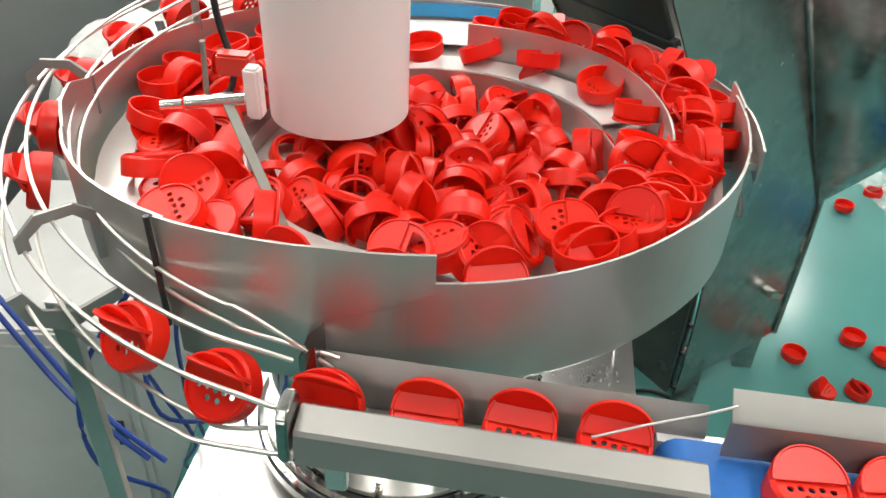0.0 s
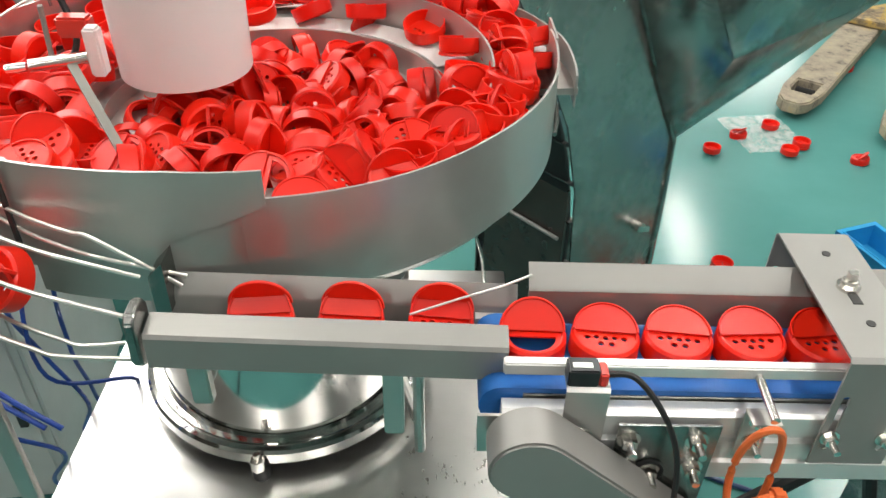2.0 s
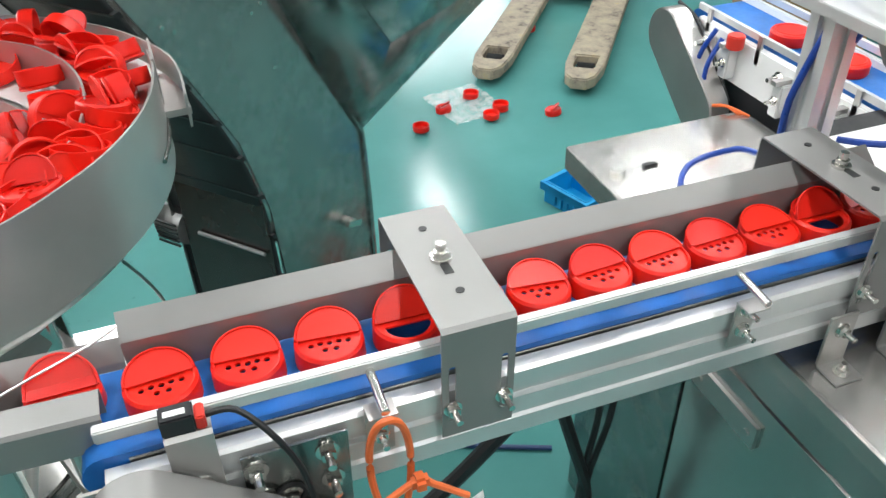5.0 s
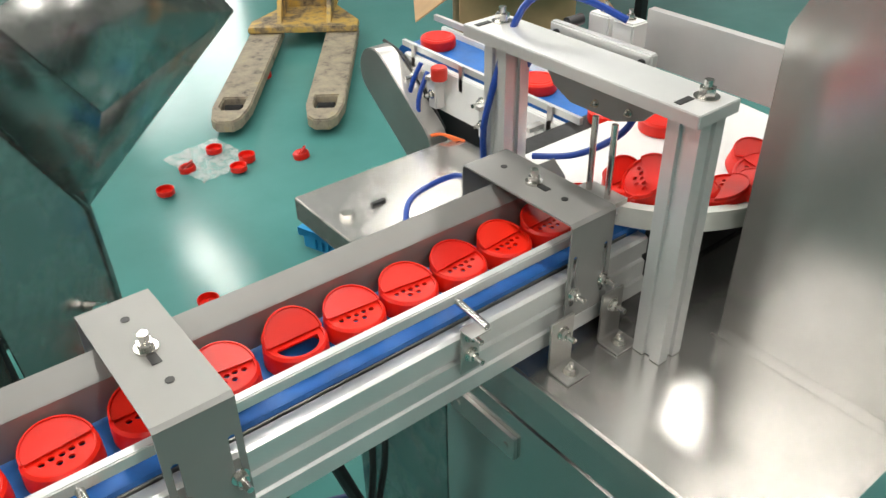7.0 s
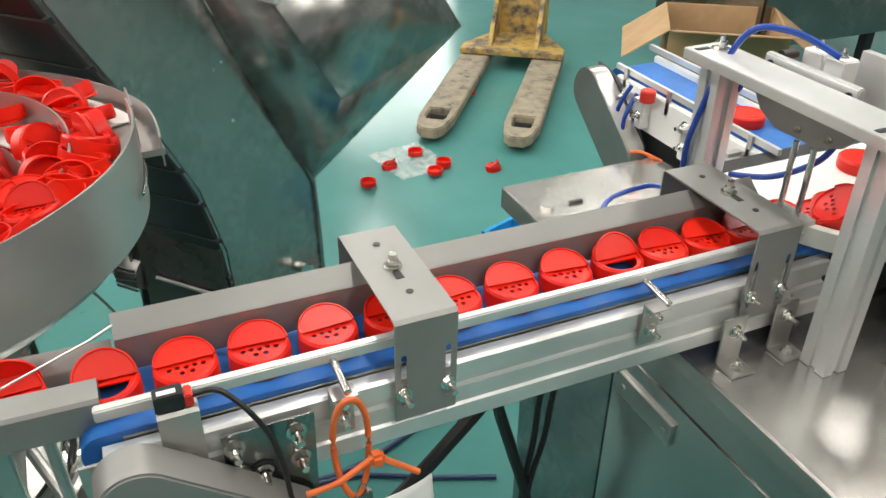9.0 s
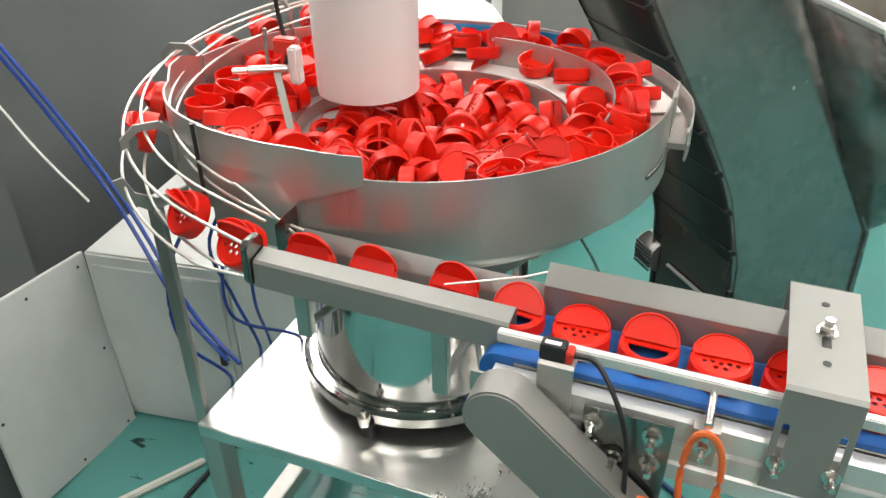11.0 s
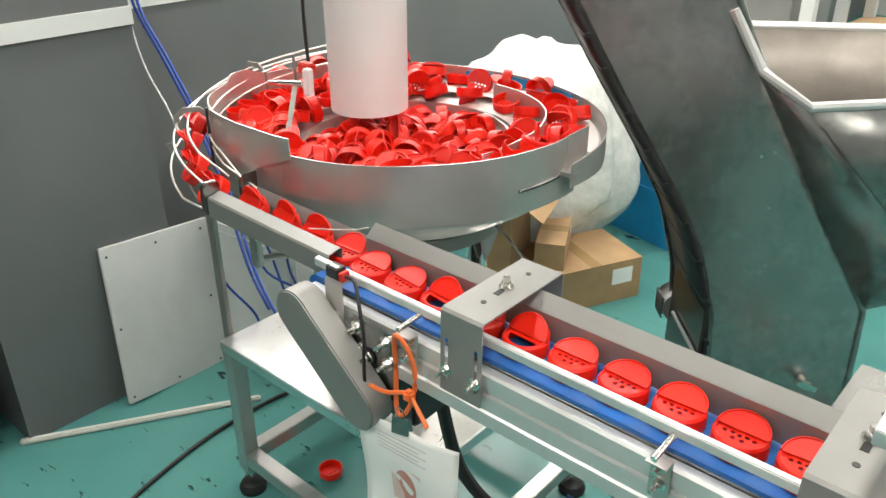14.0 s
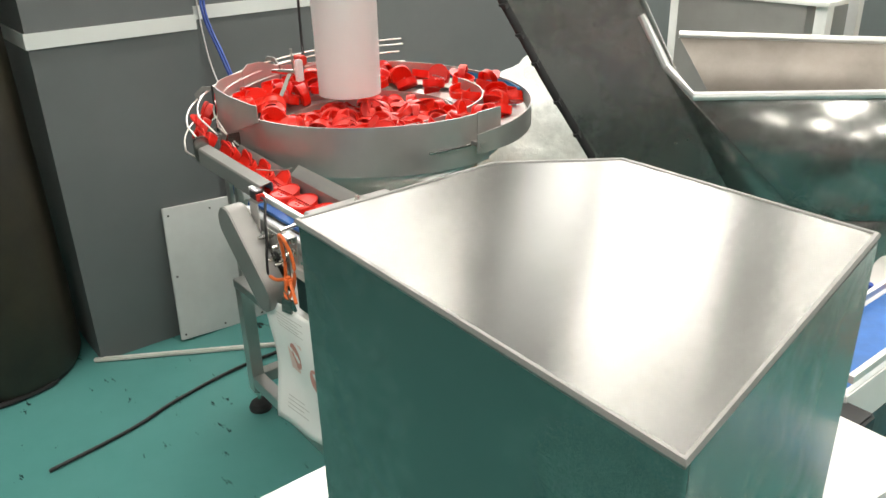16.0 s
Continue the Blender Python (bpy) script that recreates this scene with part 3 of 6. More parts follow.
def line_pose(s):
    """Where a cap lies at s metres along the line: belt from 0.16 on, rail before it, then the wire spiral."""
    if s >= 1.055:
        # off the belt, over the turntable and round under the guard
        u = s - 1.055
        if u < 0.21:
            k = u / 0.21
            k = k * k * (3 - 2 * k)
            return pose(1.055 + 0.165 * u / 0.21, 0.447 - 0.137 * k, 0.969, 0, 0, -60 * k)
        t = math.radians(115) - (u - 0.21) / 0.115
        return pose(1.268 + 0.115 * math.cos(t), 0.206 + 0.115 * math.sin(t), 0.969, 0, 0, math.degrees(t) - 175)
    if s >= 0.185:
        return CONV @ pose(s - 0.16, 0, 0.0005)
    if s >= JOIN_X:
        k = (0.185 - s) / (0.185 - JOIN_X)
        e = min(1.0, k * 7)
        e = e * e * (3 - 2 * e)
        return pose(s, 0.44 + e * 0.028, 0.966 - e * 0.008 + 0.016 * k ** 4, 6 * e + 34 * k ** 4, 0, 0)
    a = (JOIN_X - s) / WIRE_R
    a += 0.35 * max(0.0, a - 2.7)
    k = min(1.0, a / 1.2)
    t = -math.pi / 2 - 0.095 - a
    cx, cy = BX, BY
    f = min(1.0, max(0.0, (a - 2.0) / 0.7))
    f = f * f * (3 - 2 * f)
    r = (WIRE_R - 0.006) * (1 - f) + 0.345 * f
    g = min(1.0, max(0.0, (a - 3.9) / 0.5))
    r -= 0.020 * g
    z = (0.980 + 0.014 * k + 0.035 * a) * (1 - f) + (1.026 - 0.003 * (a - 2.7)) * f
    return pose(cx + r * math.cos(t), cy + r * math.sin(t), z, 0, 0, math.degrees(t) + 90) @ pose(0, 0, 0, (40 + 40 * k) * (1 - f) + 6 * f, 0, 0)


def wire_track():
    track = thing("wire_track", "bent steel wire track with cut plates round the bowl", "wire track")
    def ring(end, dr, dz, a1, r):
        """A wire from its end at the rail, round the bowl to the angle a1."""
        pts = [Vector(end)]
        for i in range(40):
            a = 0.12 + (a1 - 0.12) * i / 39
            t = -math.pi / 2 - 0.12 - a
            q = WIRE_R - dr
            pts.append(Vector((BX + q * math.cos(t), BY + q * math.sin(t), 1.0 + dz + 0.035 * a)))
        bm = bmesh.new()
        add_tube(bm, smooth_path(pts[:4], 4)[:-1] + pts[3:], r, 8)
        part("wire", bm, WIRE_STEEL, track)
    ring((-0.150, 0.508, 0.994), 0.040, 0.020, 2.25, 0.0022)
    ring((-0.155, 0.502, 0.986), 0.036, 0.046, 2.10, 0.0022)
    ring((-0.180, 0.470, 1.022), -0.004, 0.052, 2.25, 0.0022)
    ring((-0.172, 0.424, 1.010), -0.034, 0.030, 2.25, 0.0024)
    ring((-0.176, 0.406, 0.978), -0.048, -0.028, 2.25, 0.0024)
    ring((-0.20, 0.448, 0.958), -0.018, -0.042, 2.0, 0.0022)
    for a in (0.62, 1.3, 1.9):
        t = -math.pi / 2 - 0.12 - a
        m = pose(BX, BY, 1.0 + 0.035 * a, 0, 0, math.degrees(t))
        bm = bmesh.new()
        add_prism(bm, [(0.412, -0.005), (0.412, 0.045), (0.435, 0.064), (0.470, 0.064), (0.492, 0.045), (0.492, 0.030), (0.480, 0.030), (0.480, 0.042), (0.465, 0.053), (0.438, 0.053), (0.424, 0.040), (0.424, -0.005)], -0.0025, 0.0025, "y")
        ob = part("hanger_plate", bm, STEEL_SHEET, track)
        ob.matrix_basis = m
        bm = bmesh.new()
        add_prism(bm, [(0.412, -0.06), (0.47, -0.075), (0.505, -0.05), (0.515, -0.015), (0.50, -0.012), (0.488, -0.04), (0.46, -0.055), (0.412, -0.045)], -0.0025, 0.0025, "y")
        ob = part("hanger_plate", bm, STEEL_SHEET, track)
        ob.matrix_basis = m
    return track


def feed_rail():
    rail = thing("feed_rail", "open stainless rail that leads caps to the belt", "feed rail")
    slope = pose(0.167, 0, 0, 0, 1.6, 0)
    def placed(name, bm, mat=STEEL_SHEET, bevel=0.0):
        ob = part(name, bm, mat, rail, "", bevel)
        ob.matrix_basis = Matrix.Translation((0, 0, 1.0)) @ slope @ Matrix.Translation((0, 0, -1.0))
        return ob
    bm = bmesh.new()
    add_sheet(bm, [(0.440, 0.968), (0.440, 0.995), (0.436, 0.998), (0.412, 0.993), (0.410, 0.990), (0.410, 0.955)], -0.33, 0.0, 0.002)
    placed("front_profile", bm)
    bm = bmesh.new()
    add_sheet(bm, [(0.504, 0.931), (0.504, 0.960), (0.506, 0.964), (0.520, 0.981)], -0.345, 0.016, 0.002)
    placed("back_profile", bm)
    bm = bmesh.new()
    add_box(bm, (-0.34, 0.442, 0.928), (0.0, 0.503, 0.931))
    placed("rail_floor", bm)
    bm = bmesh.new()
    pts = [(0.402, 0.965), (0.402, 1.012), (0.41, 1.02), (0.432, 1.02), (0.44, 1.01), (0.44, 0.98), (0.425, 0.955), (0.41, 0.955)]
    add_prism(bm, pts, -0.342, -0.332, "x")
    placed("end_plate", bm, STEEL_DARK, 0.002)
    bm = bmesh.new()
    add_tube(bm, [(0.075, 0.448, 1.000), (0.12, 0.464, 1.006), (0.165, 0.474, 1.016), (0.19, 0.478, 1.026)], 0.0012)
    part("guide_wire", bm, WIRE_STEEL, rail)
    for x, y, z0, z1 in ((-0.155, 0.486, 0.83, 0.936), (0.055, 0.474, 0.80, 0.928)):
        box_part("post", (x - 0.011, y, z0), (x + 0.011, y + 0.016, z1), STEEL, rail, "", 0.002)
        bm = bmesh.new()
        add_cyl(bm, (x, y + 0.012, z0 + 0.015), (x - 0.02, 0.74, 0.77), 0.007, n=12)
        part("brace", bm, STEEL, rail)
    box_part("post", (-0.505, 0.600, 0.0), (-0.479, 0.612, 0.93), STEEL, rail, "flat steel post reaching to the floor", 0.001)
    bm = bmesh.new()
    add_tube(bm, [(-0.492, 0.598, 0.92), (-0.40, 0.53, 0.945), (-0.335, 0.50, 0.955)], 0.006)
    part("brace", bm, STEEL, rail)
    return rail


def conveyor():
    conv = thing("belt_conveyor", "narrow aluminium belt conveyor with a blue belt", "conveyor", m=CONV)
    L = 0.905
    bm = bmesh.new()
    loop = [(-0.0 + 0.02 * math.cos(t) - 0.0, -0.0225 + 0.0225 * math.sin(t)) for t in np.linspace(math.pi / 2, 3 * math.pi / 2, 10)]
    loop += [(L + 0.02 * math.cos(t), -0.0225 + 0.0225 * math.sin(t)) for t in np.linspace(-math.pi / 2, math.pi / 2, 10)]
    add_prism(bm, loop, -0.051, 0.051, "y")
    part("belt", bm, BLUE_BELT, conv, "blue rubber belt")
    for side in (-1, 1):
        bm = bmesh.new()
        y0, y1 = (-0.070, -0.0535) if side < 0 else (0.0535, 0.070)
        face = y0 if side < 0 else y1
        d = -side
        prof = [(face, -0.013), (face, -0.034), (face + d * 0.005, -0.036), (face + d * 0.005, -0.044), (face, -0.046), (face, -0.068), (face - d * 0.003, -0.071),
                (face - d * 0.003, -0.092), (face + d * 0.0165, -0.092), (face + d * 0.0165, -0.010), (face + d * 0.004, -0.010)]
        add_prism(bm, prof, 0.0 if side < 0 else -0.02, L, "x")
        part("side_profile", bm, ALU, conv)
    box_part("front_guide", (0.0, -0.054, 0.019), (0.862, -0.043, 0.033), ALU, conv, "bright aluminium guide bar", 0.0015)
    bm = bmesh.new()
    add_sheet(bm, [(0.0355, 0.003), (0.0355, 0.0435)], 0.028, 0.86, 0.0022)
    part("back_guide", bm, STEEL_SHEET, conv, "folded steel back guide")
    bm = bmesh.new()
    add_sheet(bm, [(0.0346, 0.0436), (0.0365, 0.0462), (0.056, 0.062)], 0.028, 0.86, 0.0022)
    part("guide_lip", bm, STEEL_SHEET, conv, "folded lip")
    box_part("deck", (0.02, -0.052, -0.03), (L - 0.02, 0.052, -0.006), STEEL_DARK, conv)
    bm = bmesh.new()
    add_prism(bm, [(-0.022, -0.032), (-0.022, -0.012), (0.055, -0.012), (0.06, -0.04), (0.03, -0.06), (-0.02, -0.06)], -0.074, -0.0705, "y")
    part("end_plate", bm, STEEL, conv)
    # stadium-shaped drive cover
    bm = bmesh.new()
    p, q, r = Vector((0.024, -0.028)), Vector((0.155, -0.140)), 0.038
    d = (q - p).normalized()
    base = math.atan2(d.y, d.x)
    out = [(p.x + r * math.cos(t), p.y + r * math.sin(t)) for t in np.linspace(base + math.pi / 2, base + 3 * math.pi / 2, 18)]
    out += [(q.x + r * math.cos(t), q.y + r * math.sin(t)) for t in np.linspace(base - math.pi / 2, base + math.pi / 2, 18)]
    add_prism(bm, out, -0.124, -0.080, "y")
    part("drive_cover", bm, STEEL_SHEET, conv, "rounded grey drive cover", 0.0025)
    # bearing plate with its nuts
    bm = bmesh.new()
    add_prism(bm, [(0.105, -0.018), (0.198, -0.018), (0.196, -0.135), (0.125, -0.135), (0.105, -0.09)], -0.0765, -0.0735, "y")
    part("bearing_plate", bm, STEEL_DARK, conv)
    for x, z in ((0.116, -0.036), (0.178, -0.036), (0.119, -0.074), (0.141, -0.078), (0.180, -0.073)):
        bolt(conv, (x, -0.0765, z), (0, -1, 0), 0.0075, 0.012)
    bm = bmesh.new()
    add_lathe(bm, [(0.011, 0.0), (0.014, 0.0), (0.014, 0.003), (0.011, 0.003)], (0, 0, 0), 24)
    bmesh.ops.transform(bm, matrix=pose(0.141, -0.0767, -0.078, 90, 0, 0), verts=bm.verts)
    part("seal_ring", bm, BLACK, conv)
    # motor under the frame
    bm = bmesh.new()
    add_box(bm, (0.135, -0.035, -0.215), (0.195, 0.05, -0.10))
    part("gear_motor", bm, BLACK_PLASTIC, conv, "black gear motor", 0.006)
    bm = bmesh.new()
    add_cyl(bm, (0.16, 0.05, -0.17), (0.16, 0.19, -0.17), 0.036, n=32)
    part("motor_body", bm, STEEL_DARK, conv)
    return conv


def bridge(x, group="bracket bridges"):
    """A folded plate that spans the belt, with slots, nuts and an adjusting bolt."""
    br = thing("bridge_bracket", "folded stainless bracket spanning the belt, with a slotted bolt", "bracket", group, m=CONV @ pose(x - 0.16, 0, 0))
    w, top, f, b = 0.035, 0.068, -0.0775, 0.107
    bm = bmesh.new()
    add_sheet(bm, [(f, 0.030), (f, top - 0.003), (f + 0.003, top), (b - 0.003, top), (b, top - 0.003), (b, 0.030)], -w, w, 0.0022)
    part("top_plate", bm, STEEL_SHEET, br)
    for y in (f, b):
        bm = bmesh.new()
        slots = [[(c + 0.0036 * math.cos(t), (0.022 if math.sin(t) > 0 else -0.040) + 0.0036 * math.sin(t)) for t in np.linspace(0.05, 2 * math.pi + 0.05, 12, endpoint=False)] for c in (-w + 0.0098, w - 0.0098)]
        add_plate(bm, [(-w, -0.062), (w, -0.062), (w, 0.0302), (-w, 0.0302)], slots, lambda p, q: (p, y - 0.0011, q), (0, 0.0022, 0))
        part("leg", bm, STEEL_SHEET, br)
    for x0 in (-w + 0.0098, w - 0.0098):
        bolt(br, (x0, f - 0.0011, -0.026), (0, -1, 0), 0.0062, 0.012)
    bm = bmesh.new()
    add_cyl(bm, (0, 0.018, top + 0.001), (0, 0.018, top + 0.0045), 0.0105, n=20)
    add_cyl(bm, (0, 0.018, top + 0.0045), (0, 0.018, top + 0.0105), 0.0075, n=6)
    add_cyl(bm, (0, 0.018, top + 0.0105), (0, 0.018, top + 0.019), 0.0048, n=14)
    part("bolt", bm, CHROME, br)
    # flat black pieces paint the shade of holes and a slot
    for y in (0.070, -0.032):
        bm = bmesh.new()
        add_cyl(bm, (0.0, y, top + 0.0005), (0.0, y, top + 0.0018), 0.0042, n=16)
        part("hole", bm, HOLE_SHADE_AND_TRIM, br)
    box_part("slot", (-0.0045, -0.006, top + 0.0005), (0.0045, 0.013, top + 0.0018), HOLE_SHADE_AND_TRIM, br)
    return br


def photo_sensor():
    se = thing("photo_sensor", "small black and red photo sensor beside the blue belt", "sensor", m=CONV @ pose(0.0715, -0.075, 0))
    bm = bmesh.new()
    add_sheet(bm, [(-0.0025, -0.048), (-0.0025, 0.0245), (0.0, 0.027), (0.016, 0.027)], -0.019, 0.019, 0.002)
    part("angle", bm, STEEL, se)
    box_part("sensor_body", (-0.019, -0.001, 0.0281), (0.008, 0.018, 0.047), BLACK_PLASTIC, se, "black sensor body", 0.0015)
    box_part("sensor_end", (0.008, -0.0005, 0.0281), (0.016, 0.017, 0.043), RED_PLASTIC, se, "red sensor end", 0.0015)
    box_part("sensor_label", (-0.015, 0.004, 0.0471), (0.002, 0.010, 0.0476), WHITE_PLASTIC, se)
    bolt(se, (0, -0.0035, -0.033), (0, -1, 0), 0.0075, 0.013)
    bm = bmesh.new()
    add_tube(bm, smooth_path([(0.016, 0.008, 0.036), (0.04, 0.004, 0.036), (0.065, -0.012, 0.01), (0.082, -0.022, -0.03), (0.088, -0.03, -0.08), (0.09, -0.03, -0.14), (0.075, -0.02, -0.19), (0.055, -0.01, -0.22)]), 0.0028)
    part("cable", bm, BLACK, se)
    return se


def guide_pin(x, group="guide pins"):
    pn = thing("guide_pin", "plated adjusting pin on a slotted steel plate", "pin", group, m=CONV @ pose(x - 0.16, -0.071, 0))
    box_part("slot_plate", (-0.013, -0.005, -0.058), (0.013, -0.0025, 0.002), STEEL, pn, "", 0.0008)
    box_part("slot_fold", (-0.013, -0.022, 0.0021), (0.013, -0.0025, 0.004), STEEL, pn)
    bm = bmesh.new()
    add_cyl(bm, (0, -0.03, 0.018), (0, 0.018, 0.022), 0.0042, n=14)
    part("pin", bm, CHROME, pn)
    bolt(pn, (0, -0.005, -0.008), (0, -1, 0), 0.006, 0.01)
    bolt(pn, (0, -0.005, -0.034), (0, -1, 0), 0.0062, 0.012)
    return pn


def orange_tie():
    ob = thing("cable_tie_loop", "orange plastic tie knotted round a guide pin", "tie")
    y = 0.345
    bm = bmesh.new()
    ring = [(0.388 + 0.019 * math.sin(t) * (1.0 + 0.12 * math.sin(t)), y - 0.006 * math.cos(2 * t), 0.905 + 0.068 * math.cos(t)) for t in np.linspace(0, 2 * math.pi, 40, endpoint=False)]
    add_tube(bm, ring, 0.0036, 8, True)
    part("loop", bm, ORANGE, ob)
    bm = bmesh.new()
    add_tube(bm, smooth_path([(0.335, y - 0.012, 0.868), (0.37, y - 0.014, 0.874), (0.41, y - 0.01, 0.889), (0.425, y - 0.012, 0.879), (0.455, y - 0.02, 0.858)]), 0.0034)
    part("tail", bm, ORANGE, ob)
    bm = bmesh.new()
    add_box(bm, (0.404, y - 0.018, 0.878), (0.42, y - 0.002, 0.895))
    part("knot", bm, ORANGE, ob, "", 0.004)
    return ob


def hanging_paper():
    ob = thing("instruction_sheet", "white printed sheet with pictures of red caps, hanging from a clip", "paper", m=pose(0.392, 0.338, 0.83, 3, 0, 16) @ Matrix.Diagonal((0.82, 1, 1, 1)))
    bm = bmesh.new()
    nx, nz = 14, 18
    grid = [[None] * (nz + 1) for _ in range(nx + 1)]
    def bend(x, z):
        return -0.012 * math.sin(x * 18) - 0.02 * (z / 0.29) ** 2 + 0.006 * math.sin(z * 25 + x * 9)
    for i in range(nx + 1):
        for k in range(nz + 1):
            x, z = -0.095 + 0.21 * i / nx, -0.29 * k / nz
            grid[i][k] = bm.verts.new((x, bend(x, z), z - 0.012 + (0.02 if k == 0 else 0.0) * -abs(x - 0.0) * 4))
    for i in range(nx):
        for k in range(nz):
            bm.faces.new((grid[i][k], grid[i + 1][k], grid[i + 1][k + 1], grid[i][k + 1]))
    sheet = part("sheet", bm, PAPER, ob)
    md = sheet.modifiers.new("thick", "SOLIDIFY")
    md.thickness = 0.0006
    def printed(name, mat, x0, x1, z0, z1, oval=False):
        bm = bmesh.new()
        n = 24
        if oval:
            cx, cz = (x0 + x1) / 2, (z0 + z1) / 2
            vs = [bm.verts.new((cx + (x1 - x0) / 2 * math.cos(t), 0, cz + (z1 - z0) / 2 * math.sin(t))) for t in np.linspace(0, 2 * math.pi, n, endpoint=False)]
        else:
            vs = [bm.verts.new((x, 0, z)) for x, z in ((x0, z0), (x1, z0), (x1, z1), (x0, z1))]
        for v in vs:
            v.co.y = bend(v.co.x, v.co.z) - 0.0012 - (0.0005 if oval else 0)
        bm.faces.new(vs)
        return part(name, bm, mat, ob)
    printed("picture", PRINT_PINK, -0.03, 0.042, -0.165, -0.085)
    printed("picture", PRINT_RED, -0.02, 0.03, -0.155, -0.09, True)
    printed("picture", PRINT_RED, 0.06, 0.105, -0.185, -0.125, True)
    for i in range(5):
        printed("text_line", PRINT_GREY, -0.055, 0.055 - 0.015 * (i % 2), -0.036 - 0.007 * i, -0.034 - 0.007 * i)
    for i in range(4):
        printed("text_line", PRINT_GREY, -0.05, 0.02 + 0.02 * (i % 2), -0.236 - 0.009 * i, -0.234 - 0.009 * i)
    bm = bmesh.new()
    add_prism(bm, [(-0.009, -0.020), (0.009, -0.020), (0.003, 0.008), (-0.003, 0.008)], -0.017, 0.017, "x")
    part("clip", bm, STEEL_DARK, ob, "dull metal binder clip", 0.001)
    bm = bmesh.new()
    add_tube(bm, [(-0.01, 0, 0.0), (-0.007, -0.004, 0.022), (0.0, -0.005, 0.03), (0.007, -0.004, 0.022), (0.01, 0, 0.0)], 0.0014)
    part("clip_wire", bm, CHROME, ob)
    return ob


def stand():
    st = thing("steel_table", "square-tube stainless table with a bright top", "table")
    x0, x1, y0, y1, top = -0.472, 0.232, 0.565, 1.18, 0.482
    box_part("tabletop", (x0, y0, top - 0.03), (x1, y1, top), TABLE_STEEL, st, "bare steel top toned up for its bright reflections", 0.002)
    t = 0.04
    for x in (x0 + 0.002, x1 - t - 0.002):
        for y in (y0 + 0.002, y1 - t - 0.002):
            box_part("leg", (x, y, 0.075), (x + t, y + t, top - 0.03), STEEL, st, "", 0.002)
            bm = bmesh.new()
            cx, cy = x + t / 2, y + t / 2
            add_lathe(bm, [(0.0, 0.0), (0.036, 0.0), (0.037, 0.012), (0.03, 0.026), (0.014, 0.036), (0.0, 0.038)], (cx, cy, 0), 28)
            ft = part("foot", bm, BLACK, st, "black levelling foot")
            bm = bmesh.new()
            add_cyl(bm, (cx, cy, 0.036), (cx, cy, 0.085), 0.007, n=12)
            add_cyl(bm, (cx, cy, 0.058), (cx, cy, 0.067), 0.012, n=6)
            part("foot_screw", bm, CHROME, st)
    for y in (y0 + 0.002, y1 - t - 0.002):
        box_part("stretcher", (x0 + t + 0.002, y, 0.10), (x1 - t - 0.002, y + t, 0.14), STEEL, st, "", 0.002)
    for x in (x0 + 0.002, x1 - t - 0.002):
        box_part("stretcher", (x, y0 + t + 0.002, 0.10), (x + t, y1 - t - 0.002, 0.14), STEEL, st, "", 0.002)
    return st


# ---- caps ----
CAP_R, CAP_H = 0.0325, 0.023


def cap_bodies():
    """Meshes of the cap: a body with a sifter half, a body with a pour opening, and the half lid."""
    def half_plate(bm, holes):
        n, r, z = 24, CAP_R - 0.004, CAP_H - 0.003
        def loop(pts):
            vs = [bm.verts.new((x, y, z)) for x, y in pts]
            return [bm.edges.new((vs[i], vs[(i + 1) % len(vs)])) for i in range(len(vs))]
        edges = loop([(r * math.cos(t), r * math.sin(t)) for t in np.linspace(0, 2 * math.pi, 2 * n, endpoint=False)])
        for pts in holes:
            edges += loop(pts)
        geo = bmesh.ops.triangle_fill(bm, use_beauty=True, edges=edges)["geom"]
        faces = [f for f in geo if isinstance(f, bmesh.types.BMFace)]
        ext = bmesh.ops.extrude_face_region(bm, geom=faces, use_keep_orig=True)["geom"]
        for v in ext:
            if isinstance(v, bmesh.types.BMVert):
                v.co.z -= 0.0022
    def circle(x, y, r, n=10):
        return [(x + r * math.cos(t), y + r * math.sin(t)) for t in np.linspace(0, 2 * math.pi, n, endpoint=False)]
    sift = [circle(x, y, 0.0029) for x, y in ((-0.017, -0.0045), (-0.0085, -0.0035), (0.0, -0.0045), (0.0085, -0.0035), (0.017, -0.0045), (-0.005, -0.0125), (0.005, -0.0125))]
    mouth = [[(0.022 * math.cos(t), -0.004 + 0.02 * math.sin(t)) for t in np.linspace(math.pi, 2 * math.pi, 18)]]
    meshes = []
    for holes in (sift, mouth):
        bm = bmesh.new()
        half_plate(bm, holes)
        r, h = CAP_R, CAP_H
        add_lathe(bm, [(r - 0.0018, 0.0), (r + 0.0004, 0.0), (r, h * 0.62), (r - 0.0004, h - 0.0035), (r - 0.0028, h - 0.0006), (r - 0.0042, h - 0.0004), (r - 0.0048, h - 0.003), (r - 0.0028, h - 0.0055), (r - 0.0018, 0.0)], n=40)
        finish(bm)
        meshes.append(mesh_of("cap_body", bm, CAP_RED))
    bm = bmesh.new()
    r = CAP_R - 0.0015
    out = [(r * math.cos(t), r * math.sin(t)) for t in np.linspace(0, math.pi, 20)]
    add_prism(bm, out, -0.001, 0.0012, "z")
    add_tube(bm, [(x * 0.965, y * 0.965 + 0.0006, 0.0016) for x, y in out], 0.0013, 6)
    finish(bm)
    lid = mesh_of("cap_lid", bm, CAP_RED)
    return meshes[0], meshes[1], lid


SIFT_BODY, POUR_BODY, LID = cap_bodies()


def lid_pose(angle, back=0.002):
    """A half lid turned up about its hinge, which lies a little behind the middle."""
    return pose(0, back, CAP_H - 0.001, angle, 0, 0)


